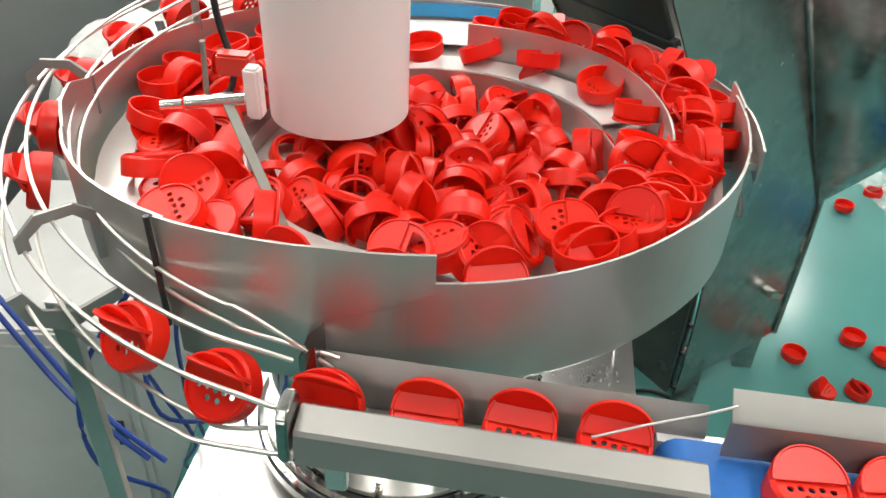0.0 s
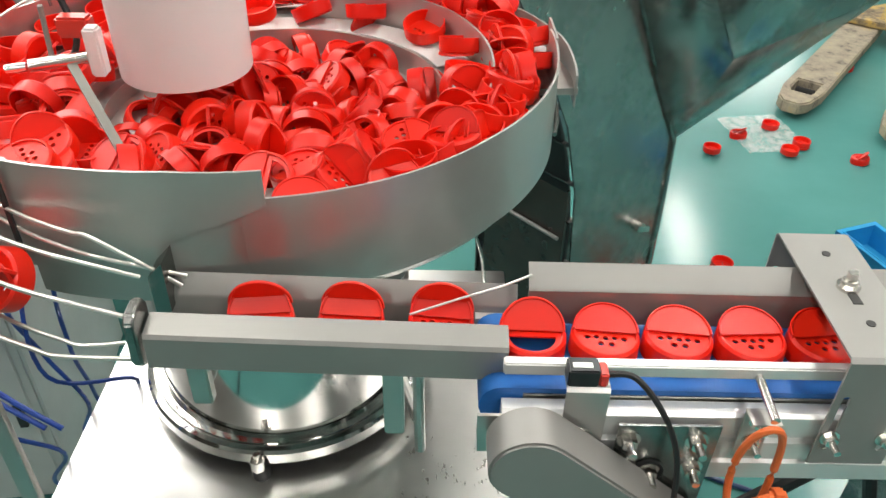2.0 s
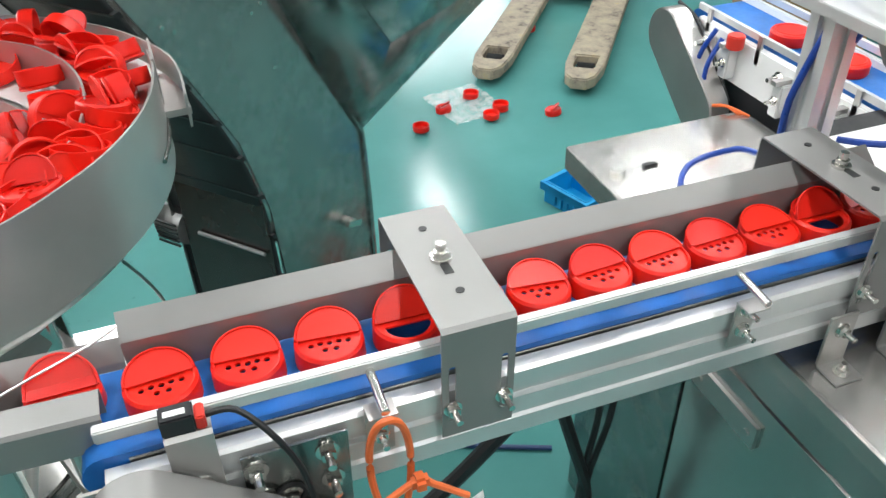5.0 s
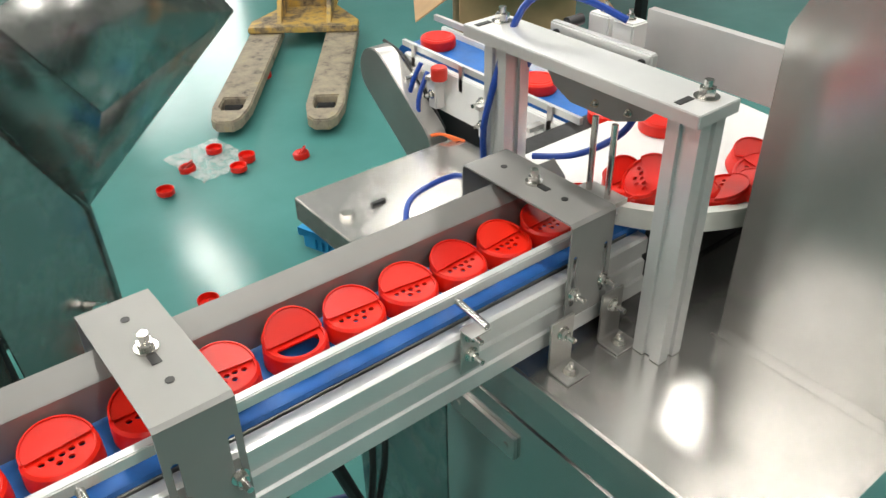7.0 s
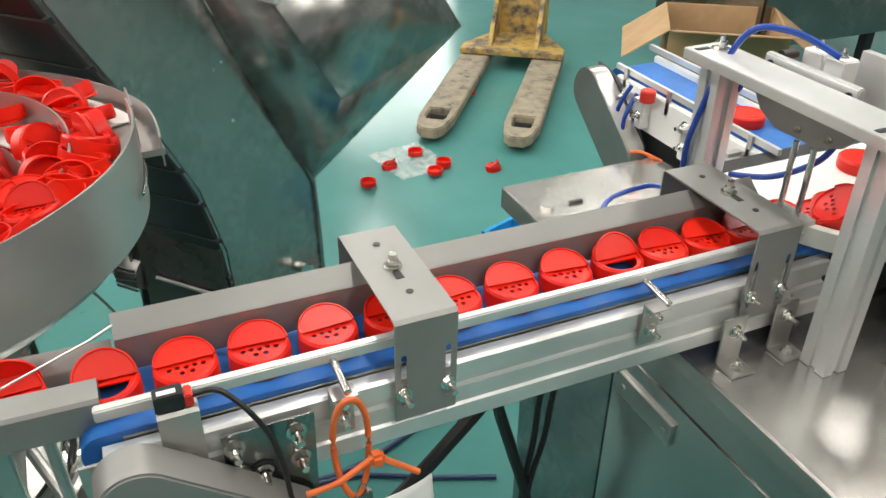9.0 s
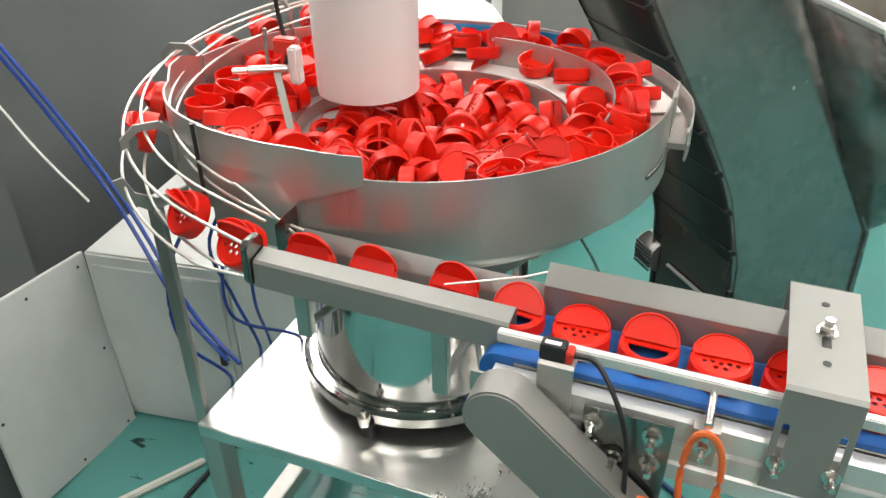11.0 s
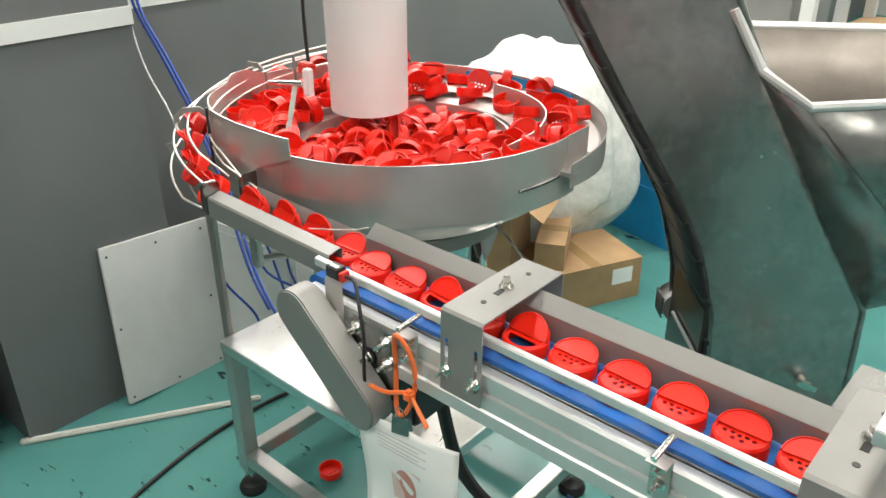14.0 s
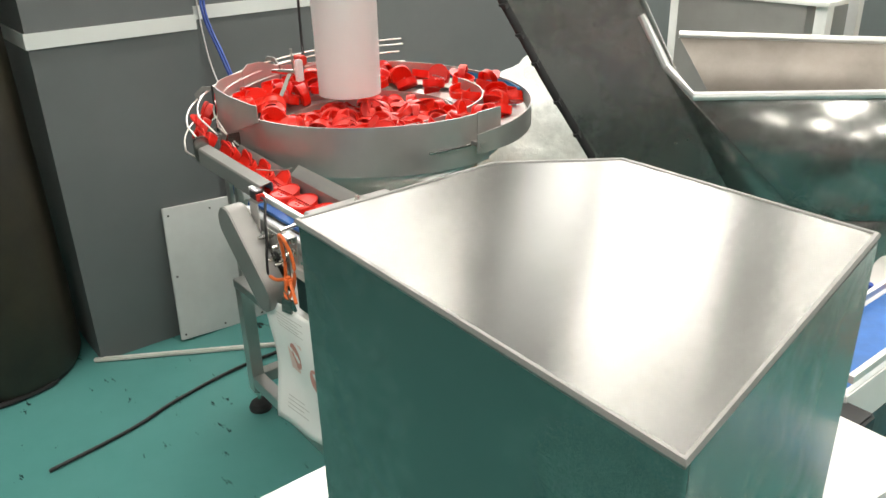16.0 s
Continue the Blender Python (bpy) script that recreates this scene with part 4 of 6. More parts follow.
def flip_cap(label, group, m, pour=False, lid_angle=62.0, name="flip_cap"):
    cap = thing(name, label, "bottle cap", group, "", m)
    body = new("body", POUR_BODY if pour else SIFT_BODY)
    body.parent = cap
    lid = new("lid", LID)
    lid.parent = cap
    lid.matrix_basis = lid_pose(lid_angle)
    return cap


# how far the belt has carried the queue by each second
GONE = [(0.0, -0.141), (0.25, -0.136), (0.55, -0.084), (0.95, -0.060), (1.35, -0.056), (1.6, 0.0), (2.1, 0.010), (2.45, 0.074), (3.05, 0.080), (3.45, 0.141), (3.9, 0.152), (4.3, 0.215),
        (4.8, 0.232), (5.2, 0.283), (6.0, 0.348), (6.8, 0.409), (7.35, 0.447), (7.6, 0.455), (7.95, 0.503), (8.55, 0.513), (8.95, 0.582), (9.35, 0.594), (9.75, 0.645), (10.4, 0.664), (10.9, 0.722),
        (11.4, 0.736), (11.8, 0.800), (12.3, 0.823), (12.6, 0.828), (12.9, 0.886), (13.6, 0.893), (13.95, 0.934), (14.5, 0.962), (15.0, 1.008), (15.5, 1.042), (16.0, 1.078)]
# stretches in which the caps from an index on hang back: index, metres, release, caught up
HOLD_UPS = [(2, 0.083, 0.55, 1.3), (-4, 0.17, 2.7, 4.0), (-12, 0.16, 9.9, 11.3), (-16, 0.15, 12.3, 13.5)]
LINE_TIMES = sorted({t for t, g in GONE} | {0.2, 0.4, 0.75, 2.75, 3.25, 3.65, 4.05, 10.1, 10.65, 13.2})


def run_of(i, s0, t):
    """Where cap i is along the line at a time: spread out on the rail, close on the belt."""
    b = s0 + float(np.interp(t, [a for a, g in GONE], [g for a, g in GONE]))
    q = b
    if b < 0.18:
        q = 0.18 - (0.18 - b) * 1.17 - 0.28 * max(0.0, -0.13 - b)
    for first, lag, t0, t1 in HOLD_UPS:
        if i <= first and b < 0.30:
            k = min(1.0, max(0.0, (t - t0) / (t1 - t0)))
            q -= lag * (1 - k * k * (3 - 2 * k)) * min(1.0, (0.30 - b) / 0.04)
    return q


def raised(q):
    """How far a lid still stands up at a place on the line; the guide wire presses it down before the belt."""
    k = min(1.0, max(0.0, (0.165 - q) / 0.06))
    return k * k * (3 - 2 * k)


def queue_of_caps():
    """The caps that ride down the wires and the rail and along the belt."""
    made = []
    rnd = random.Random(7)
    for i in range(-27, 10):
        s0 = 0.184 + (0.0690 * i if i >= 0 else 0.0745 * i)
        pour = i in (0, -8, -10, 7)
        label = "red flip-top cap with its pour opening uncovered" if pour else "red flip-top cap with sifter holes and a raised lid"
        rest = 48 if pour else 15 + rnd.uniform(-4, 5)
        cap = flip_cap(label, "caps on the line", line_pose(run_of(i, s0, 0.0)), pour, rest)
        lid = [c for c in cap.children if c.name.startswith("lid")][0]
        flap = new("sifter_flap", LID)
        flap.parent = cap
        flap.matrix_basis = lid_pose(6)
        own = pose(0, 0, 0, 0, 0, rnd.uniform(-7, 7))
        made.append((cap, lid, flap, i, s0, own, rest))
    return made


def bowl_place(r, a, z, e, tilt):
    return pose(BX + r * math.cos(a), BY + r * math.sin(a), z) @ pose(0, 0, 0, 0, 0, math.degrees(a)) @ e @ Matrix.Translation((0, 0, -0.011)) if tilt else pose(BX + r * math.cos(a), BY + r * math.sin(a), z)


def loose_caps():
    """The heap in the bowl and the rows of caps on its tracks: cap, radius, start angle, height, own turn, speed."""
    rnd = random.Random(11)
    made = []
    def put(r, a, z, e, speed, lid=None):
        cap = flip_cap("loose glossy red flip-top cap tumbled in the bowl", "loose caps in the bowl", bowl_place(r, a, z, e, True), rnd.random() < 0.35, rnd.choice((4, 4, 50, 70)) if lid is None else lid)
        made.append((cap, r, a, z, e, speed))
    def any_turn():
        return Euler([rnd.uniform(-math.pi, math.pi) for _ in range(3)]).to_matrix().to_4x4()
    # heap in the pit, three loose layers
    for layer, (count, z0) in enumerate(((50, 0.978), (34, 0.992), (6, 1.002))):
        for k in range(count):
            r = 0.208 * math.sqrt((k + 0.5) / count) * (1.0 if layer < 2 else 0.88)
            a = k * 2.39996 + layer * 1.1 + rnd.uniform(-0.2, 0.2)
            deg = math.degrees(a) % 360
            # the heap has slid away from the wall at one side
            if (layer == 2 and r > 0.11 and 110 < deg < 235) or (layer == 1 and r > 0.15 and 140 < deg < 225):
                continue
            put(r, a, z0 + rnd.uniform(-0.007, 0.009) - (0.012 if layer == 2 and r > 0.15 else 0), any_turn(), 0.02 + 0.01 * rnd.random())
    # inner track
    for k in range(36):
        a = radians(-100 + 360 * (k + rnd.uniform(-0.4, 0.4)) / 36)
        deg = (math.degrees(a) + 360) % 360
        if 243 < deg < 262:
            continue
        tilt = pose(0, 0, 0, rnd.uniform(-25, 25) + rnd.choice((0, 0, 180, 90, 60)), rnd.uniform(-40, 40), rnd.uniform(0, 360))
        if deg < 150:
            # the back of the track carries a thin row of open rings
            if k % 2:
                continue
            tilt = pose(0, 0, 0, 180 + rnd.uniform(-22, 22), rnd.uniform(-18, 18), rnd.uniform(0, 360))
        put(0.268 + rnd.uniform(-0.014, 0.012), a, 1.024 + rnd.uniform(0, 0.014), tilt, 0.045)
    # outer track: a dense run at first, thinning out as its head climbs away
    for k in range(34):
        u = k / 33
        a = radians(-52 + 136 * u + rnd.uniform(-2.5, 2.5))
        tilt = pose(0, 0, 0, rnd.uniform(-18, 18) + rnd.choice((0, 180, 180, 180, 70, 110)), rnd.uniform(-25, 25), rnd.uniform(0, 360))
        w = min(1.0, max(0.0, (math.degrees(a) + 12) / 30))
        r = (0.308 + 0.040 * w if k % 2 else 0.314 + 0.070 * w) + rnd.uniform(-0.004, 0.004)
        put(r, a, 1.034 + rnd.uniform(0, 0.012), tilt, 0.004 + 0.15 * u * u)
    for k in range(6):
        a = radians(118 + 58 * k / 5 + rnd.uniform(-3, 3))
        put(0.374, a, 1.040, pose(0, 0, 0, 180 + rnd.uniform(-14, 14), rnd.uniform(-12, 12), rnd.uniform(0, 360)), 0.05)
    # jam of caps at the left, where the outer track ends inside the bowl
    for k in range(12):
        a = radians(125 + 115 * (k + rnd.uniform(-0.3, 0.3)) / 12)
        tilt = pose(0, 0, 0, rnd.uniform(-20, 20) + rnd.choice((0, 180, 180, 75, 100)), rnd.uniform(-35, 35), rnd.uniform(0, 360))
        put((0.342 if k % 2 else 0.306) + rnd.uniform(-0.008, 0.010), a, 1.036 + rnd.uniform(0, 0.012), tilt, 0.008)
    return made


# ---- cap elevator and hopper behind the line ----
def elevator():
    el = thing("cap_elevator", "tall stainless cleated elevator with a sloping hopper", "elevator")
    d, nrm, cc = Vector((0.74, 0.672, 0)), Vector((0.672, -0.74, 0)), Vector((0.688, 1.698, 0))
    def at(s, z, off=0.0):
        return cc + d * s + nrm * off + Vector((0, 0, z))
    # curved side plate
    left = [(-1.20, 2.02), (-0.774, 1.283), (-0.653, 1.075), (-0.52, 0.86), (-0.43, 0.69), (-0.375, 0.50), (-0.36, 0.30), (-0.36, 0.10)]
    right = [(0.012, 0.10), (0.012, 0.318), (0.004, 0.511), (-0.353, 1.123), (-0.435, 1.28), (-0.85, 2.02)]
    bm = bmesh.new()
    outline = left + right
    lo = [bm.verts.new(at(s, z)) for s, z in outline]
    hi = [bm.verts.new(at(s, z, -0.004)) for s, z in outline]
    n = len(outline)
    bm.faces.new(lo)
    bm.faces.new(hi[::-1])
    for i in range(n):
        bm.faces.new((lo[(i + 1) % n], lo[i], hi[i], hi[(i + 1) % n]))
    part("side_plate", bm, ELEVATOR_STEEL, el, "dull steel side plate")
    # far side plate
    bm = bmesh.new()
    lo = [bm.verts.new(at(s - 0.03, z, -0.30)) for s, z in outline]
    hi = [bm.verts.new(at(s - 0.03, z, -0.304)) for s, z in outline]
    bm.faces.new(lo)
    bm.faces.new(hi[::-1])
    for i in range(n):
        bm.faces.new((lo[(i + 1) % n], lo[i], hi[i], hi[(i + 1) % n]))
    part("side_plate", bm, ELEVATOR_STEEL, el)
    # black belt along the curved edge, with cleats
    line = smooth_path([(s - 0.012, z, 0) for s, z in left], 5)
    bm = bmesh.new()
    rows = [(bm.verts.new(at(p.x, p.y, -0.004)), bm.verts.new(at(p.x, p.y, -0.30))) for p in line]
    for a, b in zip(rows, rows[1:]):
        bm.faces.new((a[0], b[0], b[1], a[1]))
    ob = part("cleated_belt", bm, BLACK, el, "black rubber cleated belt")
    md = ob.modifiers.new("thick", "SOLIDIFY")
    md.thickness = 0.012
    total = 0.0
    for a, b in zip(line, line[1:]):
        total += (b - a).length
        if total > 0.085:
            total = 0.0
            t = (b - a).normalized()
            out = Vector((t.y, -t.x, 0))
            if out.x > 0:
                out = -out
            bm = bmesh.new()
            p, q = b, b + out * 0.014 - t * 0.010
            k = t * 0.008
            vs = []
            for off in (0.006, -0.30):
                vs.append([bm.verts.new(at(v.x, v.y, off)) for v in (p - k, p + k, q + k * 0.4, q - k * 0.4)])
            bm.faces.new(vs[0])
            bm.faces.new(vs[1][::-1])
            for i in range(4):
                bm.faces.new((vs[0][(i + 1) % 4], vs[0][i], vs[1][i], vs[1][(i + 1) % 4]))
            part("cleat", bm, BLACK, el)
    # boot sheet at the foot of the belt, with its tie rods
    box = [at(-0.402, z, off) for off, z in ((0.0, 0.10), (-0.26, 0.10), (-0.26, 0.52), (0.0, 0.52))]
    bm = bmesh.new()
    vs = [bm.verts.new(p) for p in box] + [bm.verts.new(p + d * 0.008) for p in box]
    bm.faces.new(vs[:4])
    bm.faces.new(vs[4:][::-1])
    for i in range(4):
        bm.faces.new((vs[(i + 1) % 4], vs[i], vs[4 + i], vs[4 + (i + 1) % 4]))
    part("boot_sheet", bm, BOOT_BROWN, el, "dark brown boot sheet")
    for s, z in ((-0.409, 0.385),):
        bm = bmesh.new()
        add_cyl(bm, at(s, z, -0.01), at(s, z, -0.21), 0.005, n=12)
        part("tie_rod", bm, STEEL_SHEET, el, "dull tie rod")
    # bent edge along the right side
    bm = bmesh.new()
    add_tube(bm, [at(s, z, 0.003) for s, z in right], 0.007, 8)
    part("edge_bead", bm, ELEVATOR_STEEL, el)
    # wing nut and rivets
    bm = bmesh.new()
    w = at(-0.115, 0.305, 0.004)
    add_cyl(bm, w, w + nrm * 0.03, 0.014, n=14)
    add_box(bm, (-0.03, -0.006, -0.008), (0.03, 0.006, 0.008), Matrix.Translation(w + nrm * 0.03) @ pose(0, 0, 0, 0, 25, 42))
    part("wing_nut", bm, CHROME, el)
    for s, z in ((-0.56, 0.98), (-0.535, 0.965), (-0.33, 0.93), (-0.30, 0.94), (-0.30, 0.63), (-0.27, 0.645), (-0.62, 1.30), (-0.60, 1.31), (-0.29, 0.80)):
        bm = bmesh.new()
        p = at(s, z, 0)
        add_cyl(bm, p, p + nrm * 0.002, 0.004, n=10)
        part("rivet", bm, CHROME, el)
    # hopper
    k1, k2 = Vector((0.431, 1.428, 1.123)), Vector((0.563, 1.36, 1.088))
    k3, p1, q1, c0 = Vector((1.06, 1.93, 1.088)), Vector((0.757, 1.60, 0.774)), Vector((1.235, 1.93, 0.813)), Vector((0.688, 1.698, 0.511))
    def panel(name, pts, mat=ELEVATOR_STEEL, thick=0.004):
        bm = bmesh.new()
        bm.faces.new([bm.verts.new(p) for p in pts])
        ob = part(name, bm, mat, el)
        md = ob.modifiers.new("thick", "SOLIDIFY")
        md.thickness = thick
        return ob
    panel("hopper_side", [k1, k2, p1, c0])
    panel("hopper_front", [k2, k3, q1, p1])
    panel("hopper_skirt", [c0, q1 + Vector((0, 0, -0.004)), p1 + Vector((0, 0, -0.004))])
    k4, k5 = Vector((1.06, 2.30, 1.20)), Vector((0.25, 2.20, 1.20))
    panel("hopper_end", [k3, k4, Vector((1.20, 2.30, 0.83)), q1], TROUGH)
    panel("hopper_back", [Vector((0.05, 1.99, 1.10)), Vector((1.25, 2.75, 1.10)), Vector((1.2, 2.5, 0.86)), Vector((0.3, 1.93, 0.86))], TROUGH)
    panel("hopper_floor", [c0 + Vector((0, 0, 0.02)), p1 + Vector((0, 0, 0.01)), q1, Vector((1.19, 2.28, 0.80)), Vector((0.45, 2.0, 0.6))])
    bm = bmesh.new()
    add_tube(bm, [Vector((0.359, 1.40, 1.26)), k1 + Vector((0, 0, 0.012)), k2 + Vector((0, 0, 0.008)), k3 + Vector((0, 0, 0.008))], 0.011, 8)
    part("hopper_rim", bm, ALU, el, "bright rolled rim")
    bm = bmesh.new()
    add_tube(bm, [Vector((0.05, 1.99, 1.105)), Vector((1.25, 2.75, 1.105))], 0.012, 8)
    part("hopper_rim", bm, ALU, el)
    # base frame under it
    for s in (-0.28, -0.05):
        for off in (-0.03, -0.27):
            p = at(s, 0, off)
            box_part("base_foot", (p.x - 0.025, p.y - 0.025, 0.0), (p.x + 0.025, p.y + 0.025, 0.14), ELEVATOR_STEEL, el)
    bm = bmesh.new()
    p = at(-0.37, 0.36, -0.275)
    q = p - nrm * 0.075
    add_cyl(bm, p, q, 0.048, n=28)
    add_cyl(bm, q, q - nrm * 0.012, 0.048, 0.040, n=28)
    part("motor", bm, STEEL_SHEET, el, "grey motor with a fan cowl")
    # black bars paint the shade inside the cooling slots
    for k in range(6):
        bm = bmesh.new()
        c = p - d * 0.049
        add_box(bm, (-0.002, -0.035, -0.003), (0.002, 0.035, 0.003), Matrix.Translation(c - nrm * 0.035 + Vector((0, 0, -0.03 + 0.012 * k))) @ pose(0, 0, 0, 0, 0, 42))
        part("cooling_slot", bm, HOLE_SHADE_AND_TRIM, el)
    return el


# ---- capping machine at the line's end ----
def machine_cabinet():
    cab = thing("machine_cabinet", "stainless machine cabinet with a flat bright deck", "cabinet")
    bm = bmesh.new()
    add_box(bm, (0.876, 0.055, 0.06), (1.60, 0.55, 0.800))
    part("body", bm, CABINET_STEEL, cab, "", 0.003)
    bm = bmesh.new()
    add_box(bm, (0.862, 0.040, 0.802), (1.60, 0.55, 0.832))
    part("deck", bm, DECK_STEEL, cab, "bright brushed deck", 0.003)
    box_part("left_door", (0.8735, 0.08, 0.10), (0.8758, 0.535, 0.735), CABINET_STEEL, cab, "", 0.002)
    bm = bmesh.new()
    add_box(bm, (0.8675, 0.395, 0.662), (0.8733, 0.525, 0.700))
    add_cyl(bm, (0.868, 0.41, 0.681), (0.8645, 0.41, 0.681), 0.005, n=12)
    add_cyl(bm, (0.868, 0.51, 0.681), (0.8645, 0.51, 0.681), 0.005, n=12)
    part("hinge_plate", bm, STEEL, cab, "riveted steel strip", 0.0)
    for x in (0.88, 1.55):
        for y in (0.09, 0.50):
            bm = bmesh.new()
            add_cyl(bm, (x, y, 0), (x, y, 0.06), 0.028, n=20)
            part("foot", bm, BLACK, cab)
    return cab


def guard_hood():
    hd = thing("guard_hood", "large folded stainless guard hood with a bright sloping top", "machine guard")
    out = [(1.113, 0.020), (1.113, 0.240), (1.190, 0.342), (1.440, 0.342), (1.508, 0.012)]
    bm = bmesh.new()
    add_prism(bm, out, 1.312, 1.316, "z")
    part("top_sheet", bm, HOOD_STEEL, hd, "bright brushed top sheet", 0.001)
    # one hood, but front and end toned as shaded, side as lit
    bm = bmesh.new()
    add_prism(bm, [(1.113, 0.0205), (1.508, 0.0125), (1.508, 0.0165), (1.113, 0.0245)], 0.834, 1.3115, "z")
    part("front_sheet", bm, STEEL_DARK, hd)
    bm = bmesh.new()
    add_prism(bm, [(0.025, 0.8345), (0.285, 0.8345), (0.285, 1.22), (0.24, 1.3115), (0.025, 1.3115)], 1.113, 1.117, "x")
    part("side_sheet", bm, DECK_STEEL, hd)
    bm = bmesh.new()
    add_box(bm, (1.094, 0.045, 0.8325), (1.1125, 0.285, 0.8355))
    for y in (0.10, 0.245):
        add_box(bm, (1.098, y - 0.014, 0.8355), (1.105, y + 0.014, 0.8365))
    part("foot_flange", bm, DECK_STEEL, hd)
    bm = bmesh.new()
    add_prism(bm, [(1.504, 0.0170), (1.508, 0.0170), (1.444, 0.338), (1.440, 0.338)], 0.834, 1.3115, "z")
    part("end_sheet", bm, STEEL_DARK, hd)
    bm = bmesh.new()
    add_tube(bm, [(x, y, 1.314) for x, y in out], 0.0035, 6, True)
    part("fold_edge", bm, STEEL_SHEET, hd)
    return hd


def gantry():
    ga = thing("cutter_gantry", "aluminium profile gantry with a top plate and air cylinder", "gantry")
    for y in (0.308, 0.592):
        x, w = 1.017, 0.02
        bm = bmesh.new()
        g = 0.005
        pts = [(-w, -w), (-g, -w), (-g, -w + g), (g, -w + g), (g, -w), (w, -w), (w, -g), (w - g, -g), (w - g, g), (w, g), (w, w), (g, w), (g, w - g), (-g, w - g), (-g, w), (-w, w), (-w, g), (-w + g, g), (-w + g, -g), (-w, -g)]
        add_prism(bm, [(x + a, y + b) for a, b in pts], 0.833, 1.152, "z")
        part("post", bm, ALU, ga)
    box_part("top_plate", (0.973, 0.276, 1.153), (1.038, 0.625, 1.168), ALU, ga, "milled aluminium plate", 0.001)
    for y in (0.300, 0.600):
        bolt(ga, (1.015, y, 1.168), (0, 0, 1), 0.009, 0.008)
        # slot drawn as a black strip, its shade in the colour
        box_part("slot", (0.980, y + 0.004, 1.1682), (1.002, y + 0.012, 1.169), HOLE_SHADE_AND_TRIM, ga)
    box_part("cylinder_block", (1.0445, 0.393, 1.152), (1.056, 0.548, 1.176), ALU, ga, "", 0.002)
    for y in (0.455, 0.492):
        box_part("valve", (1.085, y, 1.150), (1.112, y + 0.032, 1.184), WHITE_PLASTIC, ga, "", 0.002)
        bolt(ga, (1.098, y + 0.016, 1.184), (0, 0, 1), 0.005, 0.006)
    bm = bmesh.new()
    add_cyl(bm, (1.06, 0.535, 1.172), (1.085, 0.535, 1.172), 0.007, n=14)
    part("fitting", bm, BLACK_PLASTIC, ga, "black hose fitting")
    for y in (0.405, 0.535):
        bm = bmesh.new()
        add_cyl(bm, (1.0443, y, 1.164), (1.0415, y, 1.164), 0.005, n=14)
        part("pin", bm, HOLE_SHADE_AND_TRIM, ga)
    box_part("upper_panel", (1.15, 0.275, 1.115), (1.162, 0.487, 1.182), ALU, ga, "pale steel panel")
    bm = bmesh.new()
    add_prism(bm, [(0.375, 1.150), (0.375, 1.118), (0.390, 1.102), (0.428, 1.088), (0.500, 1.088), (0.530, 1.102), (0.548, 1.125), (0.548, 1.150)], 1.039, 1.044, "x")
    part("hanging_plate", bm, STEEL_SHEET, ga, "steel plate with cut corners")
    for y, z in ((0.41, 1.105), (0.46, 1.10), (0.46, 1.125)):
        bolt(ga, (1.039, y, z), (-1, 0, 0), 0.0035, 0.003)
    for y in (0.42, 0.45):
        bm = bmesh.new()
        add_cyl(bm, (1.03, y, 0.99), (1.03, y, 1.09), 0.004, n=10)
        part("push_rod", bm, CHROME, ga)
    box_part("push_foot", (1.005, 0.405, 0.985), (1.05, 0.465, 0.992), STEEL, ga)
    return ga


def turntable():
    tt = thing("star_table", "white plastic collecting table with an ivory guide rail", "turntable")
    bm = bmesh.new()
    add_prism(bm, [(1.06, 0.60), (1.042, 0.47), (1.075, 0.385), (1.14, 0.325), (1.23, 0.306), (1.33, 0.31), (1.42, 0.36), (1.45, 0.60)], 0.955, 0.968, "z")
    part("plate", bm, WHITE_PLASTIC, tt)
    # plain black box that fills the space under the plate
    bm = bmesh.new()
    add_box(bm, (1.045, 0.40, 0.834), (1.36, 0.66, 0.9535))
    part("drive_housing", bm, BLACK, tt, "black box under the white table", 0.004)
    bm = bmesh.new()
    add_lathe(bm, [(0.192, 0.958), (0.206, 0.958), (0.206, 0.985), (0.192, 0.985), (0.192, 0.958)], (1.22, 0.50, 0), 40, 185, 285)
    part("guide_rail", bm, DUCT, tt, "ivory plastic curved guide", 0.0)
    return tt


def support_legs():
    for x, y, g in ((0.905, 0.352, 0), (0.99, 0.352, 0)):
        lg = thing("conveyor_foot", "bent steel foot bracket bolted to the deck", "bracket", "conveyor feet")
        bm = bmesh.new()
        add_sheet(bm, [(y - 0.022, 0.8345), (y + 0.008, 0.8345), (y + 0.011, 0.838), (y + 0.011, 0.905)], x - 0.018, x + 0.018, 0.003)
        part("angle", bm, STEEL, lg)
        bolt(lg, (x, y - 0.008, 0.836), (0, 0, 1), 0.0065, 0.006)
        bolt(lg, (x, y + 0.0095, 0.885), (0, -1, 0), 0.0065, 0.012)


